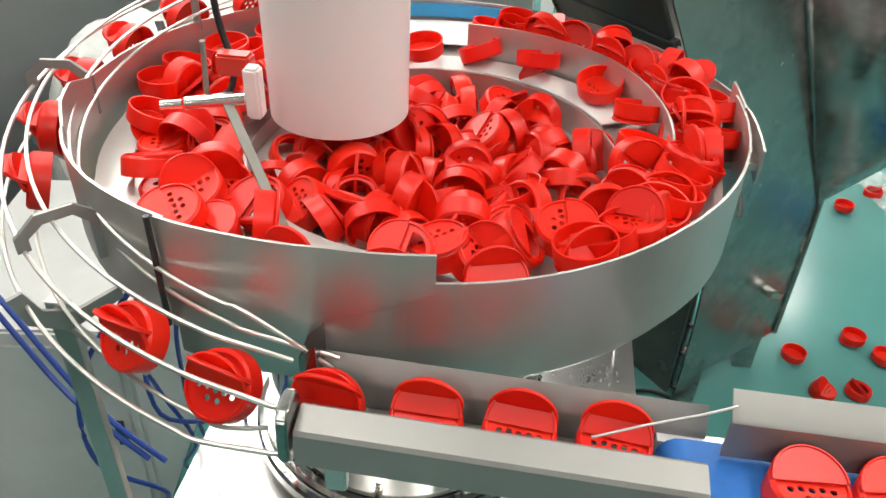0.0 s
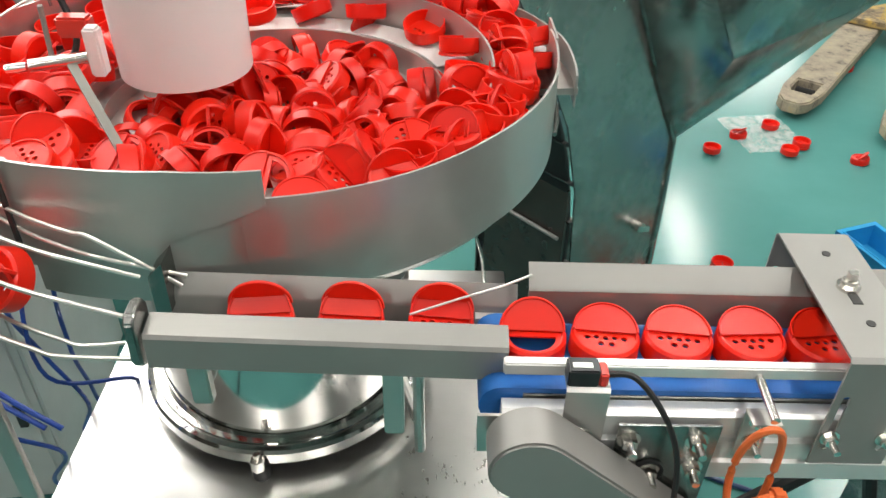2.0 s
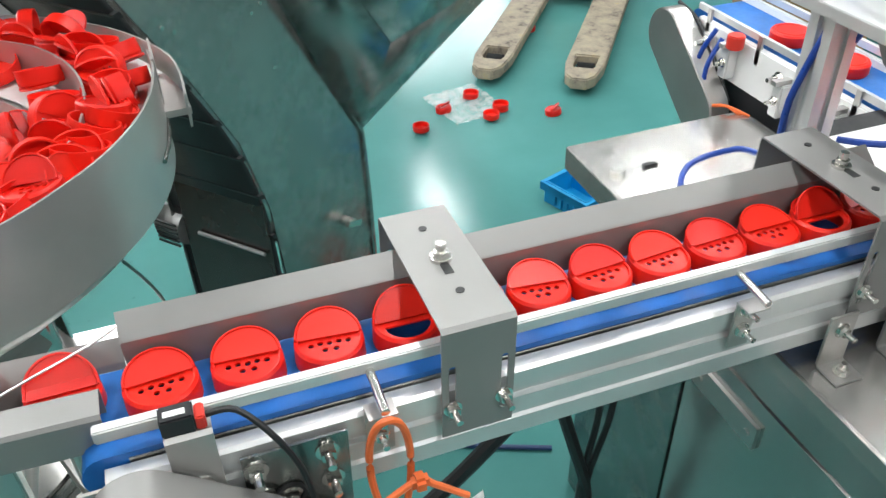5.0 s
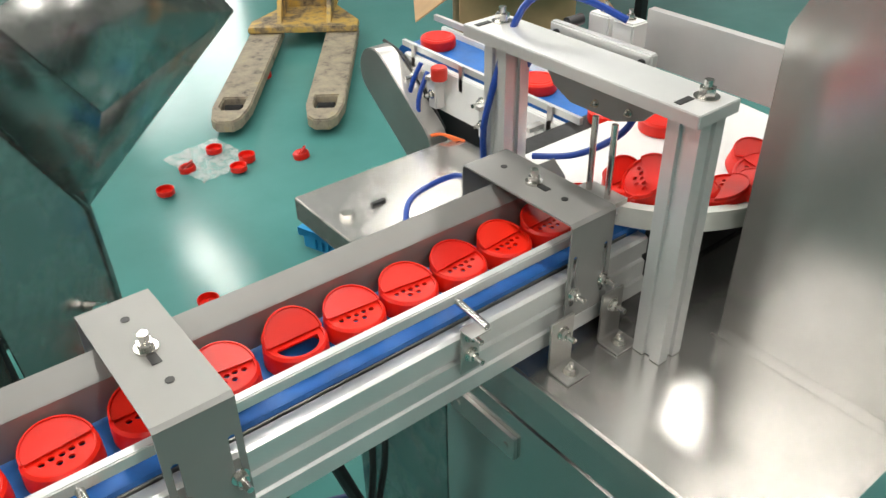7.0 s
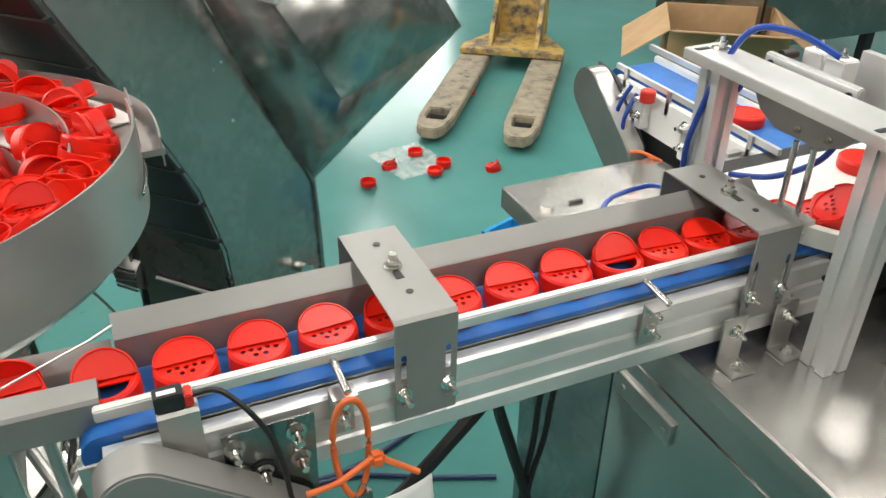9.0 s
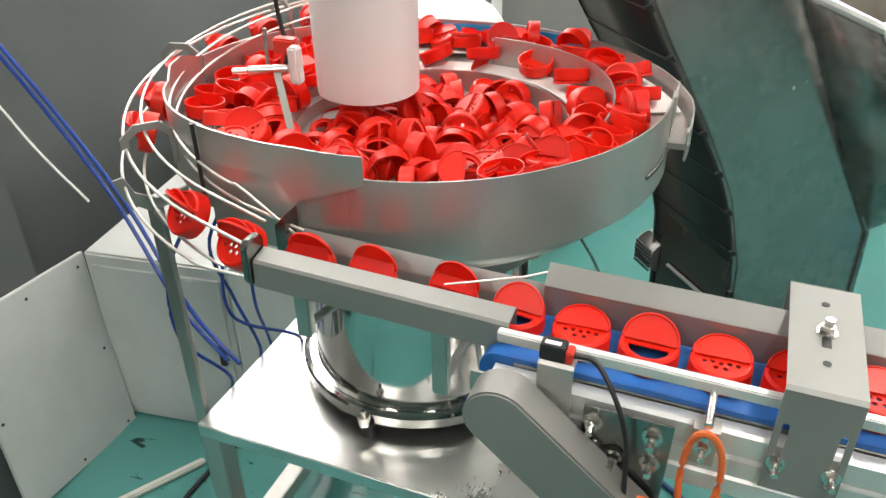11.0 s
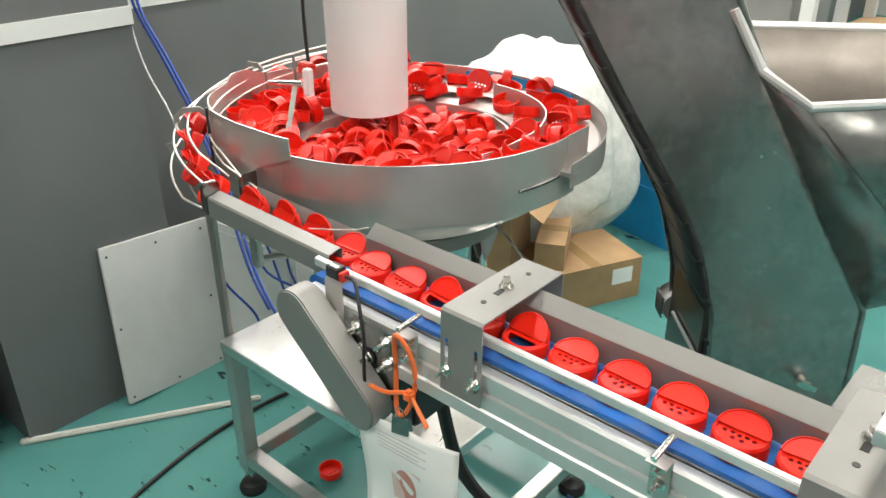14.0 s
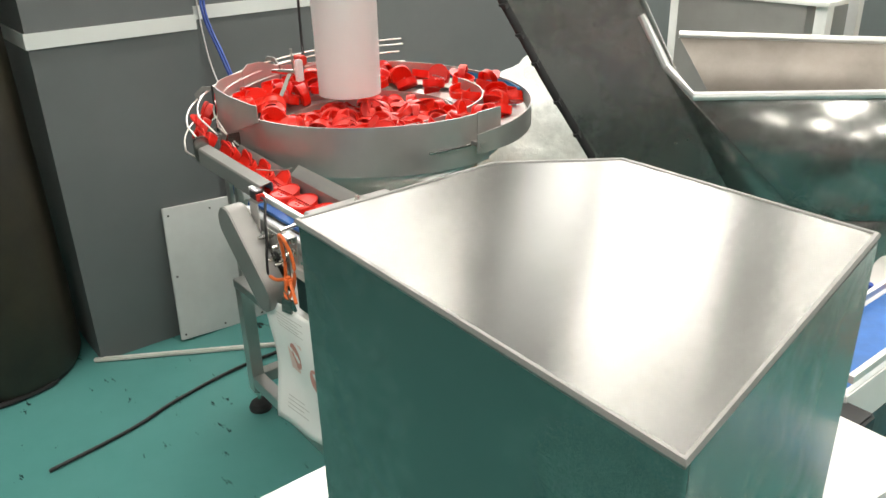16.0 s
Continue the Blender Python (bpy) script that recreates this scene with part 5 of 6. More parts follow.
def side_box():
    bx = thing("side_box", "bright stainless box with a flat lid", "box")
    bm = bmesh.new()
    add_box(bm, (0.85, 0.56, 0.80), (1.19, 0.905, 0.842))
    part("lid", bm, DECK_STEEL, bx, "", 0.002)
    bm = bmesh.new()
    add_box(bm, (0.875, 0.57, 0.80), (1.18, 0.885, 0.8035))
    part("seal", bm, BLACK, bx)
    box_part("body", (0.90, 0.58, 0.0), (1.17, 0.87, 0.7995), STEEL_DARK, bx, "", 0.002)
    bm = bmesh.new()
    add_cyl(bm, (0.885, 0.80, 0.842), (0.885, 0.80, 0.850), 0.012, n=6)
    part("lid_bolt", bm, CHROME, bx)
    bm = bmesh.new()
    add_box(bm, (0.930, 0.797, 0.842), (0.955, 0.804, 0.847))
    part("hasp", bm, BLACK_PLASTIC, bx)
    hose = thing("air_hose", "blue air hose looping over the box", "hose")
    bm = bmesh.new()
    add_tube(bm, smooth_path([(0.885, 0.60, 0.85), (0.90, 0.66, 0.872), (0.95, 0.72, 0.885), (1.01, 0.70, 0.91), (1.0, 0.62, 0.95), (0.99, 0.60, 1.05), (1.02, 0.57, 1.19), (1.05, 0.52, 1.21), (1.08, 0.46, 1.19)]), 0.0045)
    part("hose", bm, BLUE_TUBE, hose)
    hose = thing("air_hose", "blue air hose along the gantry post", "hose")
    bm = bmesh.new()
    add_tube(bm, smooth_path([(1.03, 0.60, 0.86), (1.04, 0.59, 0.99), (1.035, 0.58, 1.10), (1.05, 0.55, 1.16)]), 0.0045)
    add_tube(bm, smooth_path([(1.04, 0.56, 0.99), (1.06, 0.50, 1.01), (1.07, 0.44, 1.06), (1.075, 0.42, 1.11)]), 0.0045)
    part("hose", bm, BLUE_TUBE, hose)


def second_conveyor():
    cv = thing("outfeed_conveyor", "second small conveyor with a blue belt and white sides", "conveyor", m=pose(0.05, 0.05, -0.028))
    z = 0.980
    bm = bmesh.new()
    loop = [(0.56 - 0.017 * math.sin(t), z - 0.017 + 0.017 * math.cos(t)) for t in np.linspace(0, math.pi, 9)]
    loop += [(1.05 + 0.017 * math.sin(t), z - 0.017 - 0.017 * math.cos(t)) for t in np.linspace(0, math.pi, 9)]
    add_prism(bm, loop, 1.165, 1.262, "x")
    part("belt", bm, BLUE_BELT, cv, "blue belt")
    box_part("side_panel", (1.150, 0.58, z - 0.085), (1.1635, 1.03, z - 0.004), WHITE_PLASTIC, cv, "white side panel", 0.002)
    box_part("side_panel", (1.2635, 0.60, z - 0.06), (1.274, 1.06, z + 0.012), WHITE_PLASTIC, cv, "", 0.002)
    box_part("guide_bar", (1.155, 0.58, z + 0.006), (1.162, 1.04, z + 0.017), ALU, cv)
    box_part("guide_bar", (1.262, 0.62, z + 0.020), (1.270, 1.08, z + 0.031), ALU, cv)
    for y in (0.64, 0.86, 1.0):
        box_part("bar_post", (1.150, y - 0.005, z - 0.03), (1.1545, y + 0.005, z + 0.018), STEEL, cv)
    bm = bmesh.new()
    p, q, r = Vector((1.060, 0.936)), Vector((0.935, 0.840)), 0.050
    d = (q - p).normalized()
    base = math.atan2(d.y, d.x)
    out = [(p.x + r * math.cos(t), p.y + r * math.sin(t)) for t in np.linspace(base + math.pi / 2, base + 3 * math.pi / 2, 18)]
    out += [(q.x + r * math.cos(t), q.y + r * math.sin(t)) for t in np.linspace(base - math.pi / 2, base + math.pi / 2, 18)]
    add_prism(bm, out, 1.100, 1.1405, "x")
    part("drive_cover", bm, STEEL, cv, "rounded steel drive cover", 0.002)
    bm = bmesh.new()
    add_tube(bm, smooth_path([(1.1435, 1.085, 0.985), (1.1435, 1.02, 0.970), (1.1435, 0.95, 0.915), (1.1435, 0.90, 0.865)]), 0.004)
    part("cover_seal", bm, BLACK, cv, "black rubber edge of the cover")
    # bearing plate, blocks and nuts on the side panel
    box_part("bearing_plate", (1.1415, 0.965, z - 0.10), (1.149, 1.06, z - 0.02), STEEL, cv, "", 0.002)
    for y, dz in ((1.04, -0.035), (0.985, -0.035), (1.02, -0.075), (0.985, -0.085), (0.94, -0.06), (0.80, -0.03), (0.71, -0.035)):
        bolt(cv, (1.1415 if y > 0.96 else 1.150, y, z + dz), (-1, 0, 0), 0.0075, 0.014)
    for y, dz in ((0.915, -0.045), (0.775, -0.055), (0.70, -0.06), (0.655, -0.05)):
        box_part("block", (1.128, y - 0.011, z + dz - 0.028), (1.1495, y + 0.011, z + dz + 0.028), ALU, cv, "", 0.002)
        bolt(cv, (1.128, y, z + dz), (-1, 0, 0), 0.006, 0.010)
        box_part("clamp", (1.118, y - 0.006, z + dz + 0.0285), (1.150, y + 0.006, z + dz + 0.036), STEEL, cv)
    box_part("clear_holder", (1.10, 0.615, 0.90), (1.145, 0.665, 0.935), FROSTED, cv, "clear plastic block", 0.003)
    box_part("drive_box", (1.16, 0.60, 0.80), (1.25, 0.98, z - 0.087), BLACK_PLASTIC, cv, "black box under the belt", 0.003)
    bm = bmesh.new()
    add_cyl(bm, (1.130, 0.895, z - 0.012), (1.130, 0.895, z + 0.012), 0.015, n=20)
    part("red_fitting", bm, RED_PLASTIC, cv, "red round fitting", 0.002)
    for pts in ([(1.135, 0.955, z), (1.118, 0.965, z - 0.045), (1.12, 0.975, z - 0.10), (1.135, 0.96, z - 0.16)], [(1.135, 0.935, z - 0.01), (1.112, 0.935, z - 0.06), (1.115, 0.93, z - 0.12), (1.14, 0.92, z - 0.16)]):
        bm = bmesh.new()
        add_tube(bm, smooth_path(pts), 0.0045)
        part("hose", bm, BLUE_TUBE, cv, "blue hose")
    for k in range(2):
        bm = bmesh.new()
        add_tube(bm, smooth_path([(1.135, 0.93, z - 0.10 - 0.012 * k), (1.11, 0.90, z - 0.115), (1.11, 0.86, z - 0.10), (1.135, 0.83, z - 0.11 - 0.01 * k)]), 0.0028)
        part("wire", bm, ORANGE, cv, "orange wire")
    box_part("under_frame", (1.17, 0.62, 0.028), (1.25, 0.92, 0.80), BLACK_PLASTIC, cv)
    # lids that ride the belt and drop off its end
    lids = []
    x0 = 1.26
    def flat(y, drop=0.0, tilt=0.0):
        return pose(x0, y + 0.05, max(0.0, z - 0.027 - drop), tilt, 0, 0)
    ends = [[(0.0, flat(0.86)), (6.6, flat(0.86)), (7.0, flat(1.0)), (7.3, flat(1.03)), (7.4, flat(1.10, 0.06, -40)), (7.6, flat(1.12, 0.65, -60)), (7.75, flat(1.12, z, 0)), (16.0, flat(1.12, z, 0))],
            [(0.0, flat(0.73)), (7.45, flat(0.73)), (7.9, flat(0.98)), (8.2, flat(1.03)), (8.35, flat(1.09, 0.05, -40)), (8.5, flat(1.13, 0.30, -55)), (8.75, flat(1.17, z, 0)), (16.0, flat(1.17, z, 0))],
            [(0.0, flat(0.57)), (7.6, flat(0.57)), (7.95, flat(0.71)), (9.4, flat(0.725)), (10.0, flat(0.98)), (16.0, flat(0.98))]]
    for rows in ends:
        lid = thing("jar_lid", "flat round red jar lid on the blue belt", "jar lid", "lids on the second belt")
        bm = bmesh.new()
        add_lathe(bm, [(0.0, 0.002), (0.030, 0.002), (0.032, 0.0), (0.0335, 0.003), (0.0335, 0.017), (0.031, 0.020), (0.0, 0.020)], n=40)
        part("shell", bm, CAP_RED, lid)
        bm = bmesh.new()
        add_lathe(bm, [(0.024, 0.0201), (0.0255, 0.0212), (0.027, 0.0201)], n=40)
        part("top_ring", bm, CAP_RED, lid)
        lids.append((lid, rows))
    lid = thing("jar_lid", "flat round red jar lid waiting on the white table", "jar lid", "lids on the second belt", "", pose(1.27, 0.53, 0.9685))
    bm = bmesh.new()
    add_lathe(bm, [(0.0, 0.002), (0.030, 0.002), (0.032, 0.0), (0.0335, 0.003), (0.0335, 0.017), (0.031, 0.020), (0.0, 0.020)], n=40)
    part("shell", bm, CAP_RED, lid)
    return lids


def piled_caps():
    rnd = random.Random(5)
    for x, y, z, rx, ry in ((1.080, 0.425, 0.970, 12, 5), (1.112, 0.385, 0.970, 18, -8), (1.095, 0.405, 0.992, 35, 16), (1.145, 0.405, 0.970, 8, 4), (1.165, 0.345, 0.970, 14, 8),
                            (1.235, 0.345, 0.970, 12, 8), (1.262, 0.375, 0.970, 20, 5)):
        flip_cap("red flip-top cap jostling on the white table", "caps on the white table", pose(x, y, z, rx, ry, rnd.uniform(0, 360)), rnd.random() < 0.3, rnd.choice((5, 50)))


# ---- floor things ----
def pallet_jack():
    pj = thing("pallet_jack", "worn yellow hand pallet jack with dusty forks", "pallet jack", m=pose(1.655, 2.70, 0, 0, 0, 53.2 - 90))
    for x in (-0.20, 0.20):
        bm = bmesh.new()
        w = 0.083
        out = [(x - w, 0.16), (x - w + 0.02, 0.04), (x - w + 0.05, 0.0), (x + w - 0.05, 0.0), (x + w - 0.02, 0.04), (x + w, 0.16), (x + w, 1.16), (x - w, 1.16)]
        window = [(x - 0.038, 0.12), (x + 0.038, 0.12), (x + 0.048, 0.15), (x + 0.048, 0.25), (x - 0.048, 0.25), (x - 0.048, 0.15)]
        add_plate(bm, out, [window], lambda p, q: (p, q, 0.085), (0, 0, -0.05))
        fork = part("fork", bm, FORK, pj, "dusty worn fork", 0.006)
        # added plate and blackened roller put the hollow's shade into colour
        box_part("axle_plate", (x - 0.046, 0.123, 0.0345), (x + 0.046, 0.247, 0.0365), FORK_GAP, fork, "black plate standing for the shade in the roller opening")
        bm = bmesh.new()
        add_cyl(bm, (x - 0.036, 0.19, 0.037), (x + 0.036, 0.19, 0.037), 0.036, n=20)
        part("roller", bm, FORK_GAP, pj, "load roller blackened as shade in the fork opening")
    bm = bmesh.new()
    add_prism(bm, [(-0.285, 1.05), (0.285, 1.05), (0.285, 1.16), (0.13, 1.46), (-0.13, 1.46), (-0.285, 1.16)], 0.09, 0.12, "z")
    part("yoke_plate", bm, YELLOW, pj, "worn yellow yoke", 0.005)
    for s in (-1, 1):
        bm = bmesh.new()
        add_prism(bm, [(1.10, 0.11), (1.45, 0.11), (1.45, 0.42), (1.40, 0.42)], s * 0.13 - 0.012, s * 0.13 + 0.012, "x")
        part("gusset", bm, YELLOW, pj, "", 0.003)
    bm = bmesh.new()
    add_box(bm, (-0.15, 1.40, 0.12), (0.15, 1.46, 0.42))
    part("front_plate", bm, YELLOW, pj, "", 0.005)
    bm = bmesh.new()
    add_cyl(bm, (0, 1.54, 0.10), (0, 1.54, 0.45), 0.06, n=24)
    part("pump", bm, YELLOW, pj)
    for s in (-1, 1):
        bm = bmesh.new()
        add_cyl(bm, (s * 0.03, 1.54, 0.09), (s * 0.09, 1.54, 0.09), 0.09, n=28)
        part("steer_wheel", bm, BLACK, pj)
    bm = bmesh.new()
    add_tube(bm, smooth_path([(0, 1.56, 0.42), (0, 1.66, 0.8), (0, 1.72, 1.15)]), 0.018)
    add_tube(bm, smooth_path([(0, 1.72, 1.13), (-0.11, 1.74, 1.19), (-0.09, 1.77, 1.30), (0, 1.78, 1.33), (0.09, 1.77, 1.30), (0.11, 1.74, 1.19), (0, 1.72, 1.13)]), 0.013)
    part("tiller", bm, YELLOW, pj)
    return pj


def floor_caps(places):
    rnd = random.Random(3)
    for x, y in places:
        rx = rnd.choice((8, 180, 170))
        flip_cap("stray red flip-top cap lying on the green floor", "caps on the floor", pose(x, y, 0.002 if rx < 90 else CAP_H + 0.012, rx if rx < 90 else 180, 0, rnd.uniform(0, 360)), rnd.random() < 0.3, 40 if rx < 90 else 5)


def film_bag(x, y, turn):
    bm = bmesh.new()
    n = 14
    g = [[bm.verts.new(((i / n - 0.5) * 0.25, (k / n - 0.5) * 0.29, 0.004 + 0.016 * abs(noise.noise(Vector((i * 0.37, k * 0.41, 3.0)))))) for k in range(n + 1)] for i in range(n + 1)]
    for i in range(n):
        for k in range(n):
            bm.faces.new((g[i][k], g[i + 1][k], g[i + 1][k + 1], g[i][k + 1]))
    ob = part("plastic_bag", bm, BAG_FILM)
    ob.matrix_basis = pose(x, y, 0, 0, 0, turn)
    tagged(ob, "crumpled clear plastic bag flat on the floor", "bag")


def heap_bag():
    bm = bmesh.new()
    bmesh.ops.create_icosphere(bm, subdivisions=5, radius=1.0)
    for v in bm.verts:
        p = v.co.copy()
        k = 1.0 + 0.10 * noise.noise(p * 2.2) + 0.05 * noise.noise(p * 6.0 + Vector((3, 1, 2))) + 0.02 * abs(noise.noise(p * 17))
        q = p * k
        wide = 0.46 - 0.06 * max(q.z, 0)
        v.co = Vector((q.x * wide, q.y * 0.30, max(0.0, 0.44 + q.z * 0.46)))
    sack = thing("plastic_sack", "large milky plastic sack slumped against the wall", "sack", m=pose(-0.76, 2.25, 0, 0, 0, 40))
    part("body", bm, BAG_WHITE, sack)
    # loose top sheet folded over it
    bm = bmesh.new()
    n = 18
    def fold(i, k):
        u, v = i / n - 0.5, k / n - 0.5
        return (u * 0.56 + 0.02 * noise.noise(Vector((k * 0.4, 1, 2))), v * 0.34 - 0.04, 0.905 - 0.55 * u * u - 0.9 * v * v + 0.035 * noise.noise(Vector((i * 0.33, k * 0.4, 7))))
    g = [[bm.verts.new(fold(i, k)) for k in range(n + 1)] for i in range(n + 1)]
    for i in range(n):
        for k in range(n):
            bm.faces.new((g[i][k], g[i + 1][k], g[i + 1][k + 1], g[i][k + 1]))
    part("loose_sheet", bm, PAPER, sack, "white plastic sheet folded over the top")


def slumped_sack():
    """A half-filled clear sack lying along the wall beside the milky one."""
    bm = bmesh.new()
    bmesh.ops.create_icosphere(bm, subdivisions=4, radius=1.0)
    for v in bm.verts:
        p = v.co.copy()
        k = 1.0 + 0.14 * noise.noise(p * 2.0 + Vector((5, 2, 1))) + 0.07 * noise.noise(p * 6.0) + 0.03 * abs(noise.noise(p * 15))
        q = p * k
        v.co = Vector((q.x * 0.20, q.y * 0.27, max(0.0, 0.39 + q.z * 0.39)))
    sack = thing("plastic_sack", "clear crumpled plastic sack slumped along the wall", "sack", m=pose(-1.05, 1.80, 0, 0, 0, -4))
    part("body", bm, BAG_WHITE, sack)


def carton(name, x, y, w, d, h, turn, label, lids=False, z=0.0):
    ca = thing(name, label, "carton", m=pose(x, y, z, 0, 0, turn))
    t = 0.005
    bm = bmesh.new()
    add_box(bm, (-w / 2, -d / 2, 0), (w / 2, d / 2, t))
    part("base", bm, CARDBOARD_IN, ca)
    for lo, hi in (((-w / 2, -d / 2, t), (-w / 2 + t, d / 2, h)), ((w / 2 - t, -d / 2, t), (w / 2, d / 2, h)), ((-w / 2 + t, -d / 2, t), (w / 2 - t, -d / 2 + t, h)), ((-w / 2 + t, d / 2 - t, t), (w / 2 - t, d / 2, h))):
        box_part("wall", lo, hi, CARDBOARD, ca)
    if lids:
        for s in (-1, 1):
            bm = bmesh.new()
            add_box(bm, (-w / 2, 0, -t / 2), (w / 2, d * 0.5, t / 2))
            ob = part("flap", bm, CARDBOARD, ca)
            ob.matrix_basis = pose(0, s * d / 2, h, -20 if s > 0 else 15, 0, 0 if s > 0 else 180)
            bm = bmesh.new()
            add_box(bm, (-d / 2, 0, -t / 2), (d / 2, d * 0.5, t / 2))
            ob = part("flap", bm, CARDBOARD, ca)
            ob.matrix_basis = pose(s * w / 2, 0, h, -35, 0, -90 * s)
    else:
        for lo, hi in (((-w / 2, -d / 2, h), (w / 2, -0.001, h + t)), ((-w / 2, 0.001, h), (w / 2, d / 2, h + t))):
            box_part("lid", lo, hi, CARDBOARD, ca)
        box_part("tape", (-w / 2, -0.024, h + t + 0.0005), (w / 2, 0.024, h + t + 0.001), TAPE, ca, "brown parcel tape")
        box_part("sticker", (w / 2 + 0.0005, d * 0.18, h * 0.45), (w / 2 + 0.001, d * 0.40, h * 0.85), PAPER, ca, "white paper sticker")
    return ca


def crate(x, y, turn, w=0.42, d=0.56, h=0.36):
    cr = thing("plastic_crate", "bright blue ribbed plastic crate on the floor", "crate", m=pose(x, y, 0, 0, 0, turn))
    t = 0.006
    box_part("base", (-w / 2, -d / 2, 0), (w / 2, d / 2, t), BLUE_BIN, cr)
    for lo, hi in (((-w / 2, -d / 2, t), (-w / 2 + t, d / 2, h)), ((w / 2 - t, -d / 2, t), (w / 2, d / 2, h)), ((-w / 2 + t, -d / 2, t), (w / 2 - t, -d / 2 + t, h)), ((-w / 2 + t, d / 2 - t, t), (w / 2 - t, d / 2, h))):
        box_part("wall", lo, hi, BLUE_BIN, cr)
    for z in (h - 0.03, h * 0.62):
        for lo, hi in (((-w / 2 - 0.012, -d / 2 - 0.012, z), (w / 2 + 0.012, -d / 2 - 0.0005, z + 0.028)), ((-w / 2 - 0.012, d / 2 + 0.0005, z), (w / 2 + 0.012, d / 2 + 0.012, z + 0.028)),
                       ((-w / 2 - 0.012, -d / 2, z), (-w / 2 - 0.0005, d / 2, z + 0.028)), ((w / 2 + 0.0005, -d / 2, z), (w / 2 + 0.012, d / 2, z + 0.028))):
            box_part("rib", lo, hi, BLUE_BIN, cr)
    for i in range(4):
        y0 = -d / 2 + 0.05 + i * (d - 0.1) / 3
        for s in (-1, 1):
            box_part("rib", (s * (w / 2 + 0.0005) if s > 0 else -w / 2 - 0.010, y0 - 0.006, 0.01), (w / 2 + 0.010 if s > 0 else -w / 2 - 0.0005, y0 + 0.006, h * 0.62), BLUE_BIN, cr)
    return cr


def leaning_panel():
    pn = thing("spare_panel", "pale grey sheet panel leaning against the wall", "panel", m=pose(-1.028, 0.545, 0.012, 0, -6.0, 1) @ pose(0, 0, 0, -3.5, 0, 0))
    box_part("sheet", (-0.012, 0, 0), (0, 0.365, 0.52), WHITE_PANEL, pn, "", 0.002)
    # screw holes are black discs, with their shade painted on
    for y in (0.018, 0.178, 0.337):
        for z in (0.02, 0.255, 0.49):
            if y != 0.178 or z != 0.255:
                bm = bmesh.new()
                add_cyl(bm, (0.0003, y, z), (0.0012, y, z), 0.004, n=10)
                part("screw_hole", bm, HOLE_SHADE_AND_TRIM, pn)
    return pn


def control_box():
    cb = thing("control_box", "pale grey sheet-metal control box on the floor", "cabinet", m=pose(-0.80, 1.18, 0, 0, 0, 8))
    box_part("body", (-0.30, -0.22, 0.0), (0.08, 0.30, 0.52), WHITE_PANEL, cb, "", 0.006)
    box_part("door", (-0.28, -0.226, 0.03), (0.06, -0.2205, 0.49), WHITE_PANEL, cb, "", 0.002)
    box_part("latch", (0.03, -0.236, 0.24), (0.045, -0.2265, 0.30), BLACK_PLASTIC, cb)
    return cb


def dark_tank():
    tk = thing("jacketed_tank", "dark brown jacketed drum standing by the wall", "drum")
    bm = bmesh.new()
    add_lathe(bm, [(0.0, 0.0), (0.25, 0.0), (0.262, 0.03), (0.268, 0.30), (0.262, 0.7), (0.255, 1.2), (0.25, 1.75), (0.24, 1.78), (0.0, 1.80)], (-1.27, -0.025, 0.02), 48)
    part("jacket", bm, DARK_TANK, tk)
    bm = bmesh.new()
    add_lathe(bm, [(0.0, 0.0), (0.24, 0.0), (0.24, 0.02), (0.0, 0.02)], (-1.27, -0.025, 0), 40)
    part("base_ring", bm, BLACK, tk)
    return tk


def cable(name, label, pts, r, mat, category="cable"):
    bm = bmesh.new()
    add_tube(bm, smooth_path(pts, 8), r, 8)
    ob = part(name, bm, mat)
    tagged(ob, label, category)
    return ob


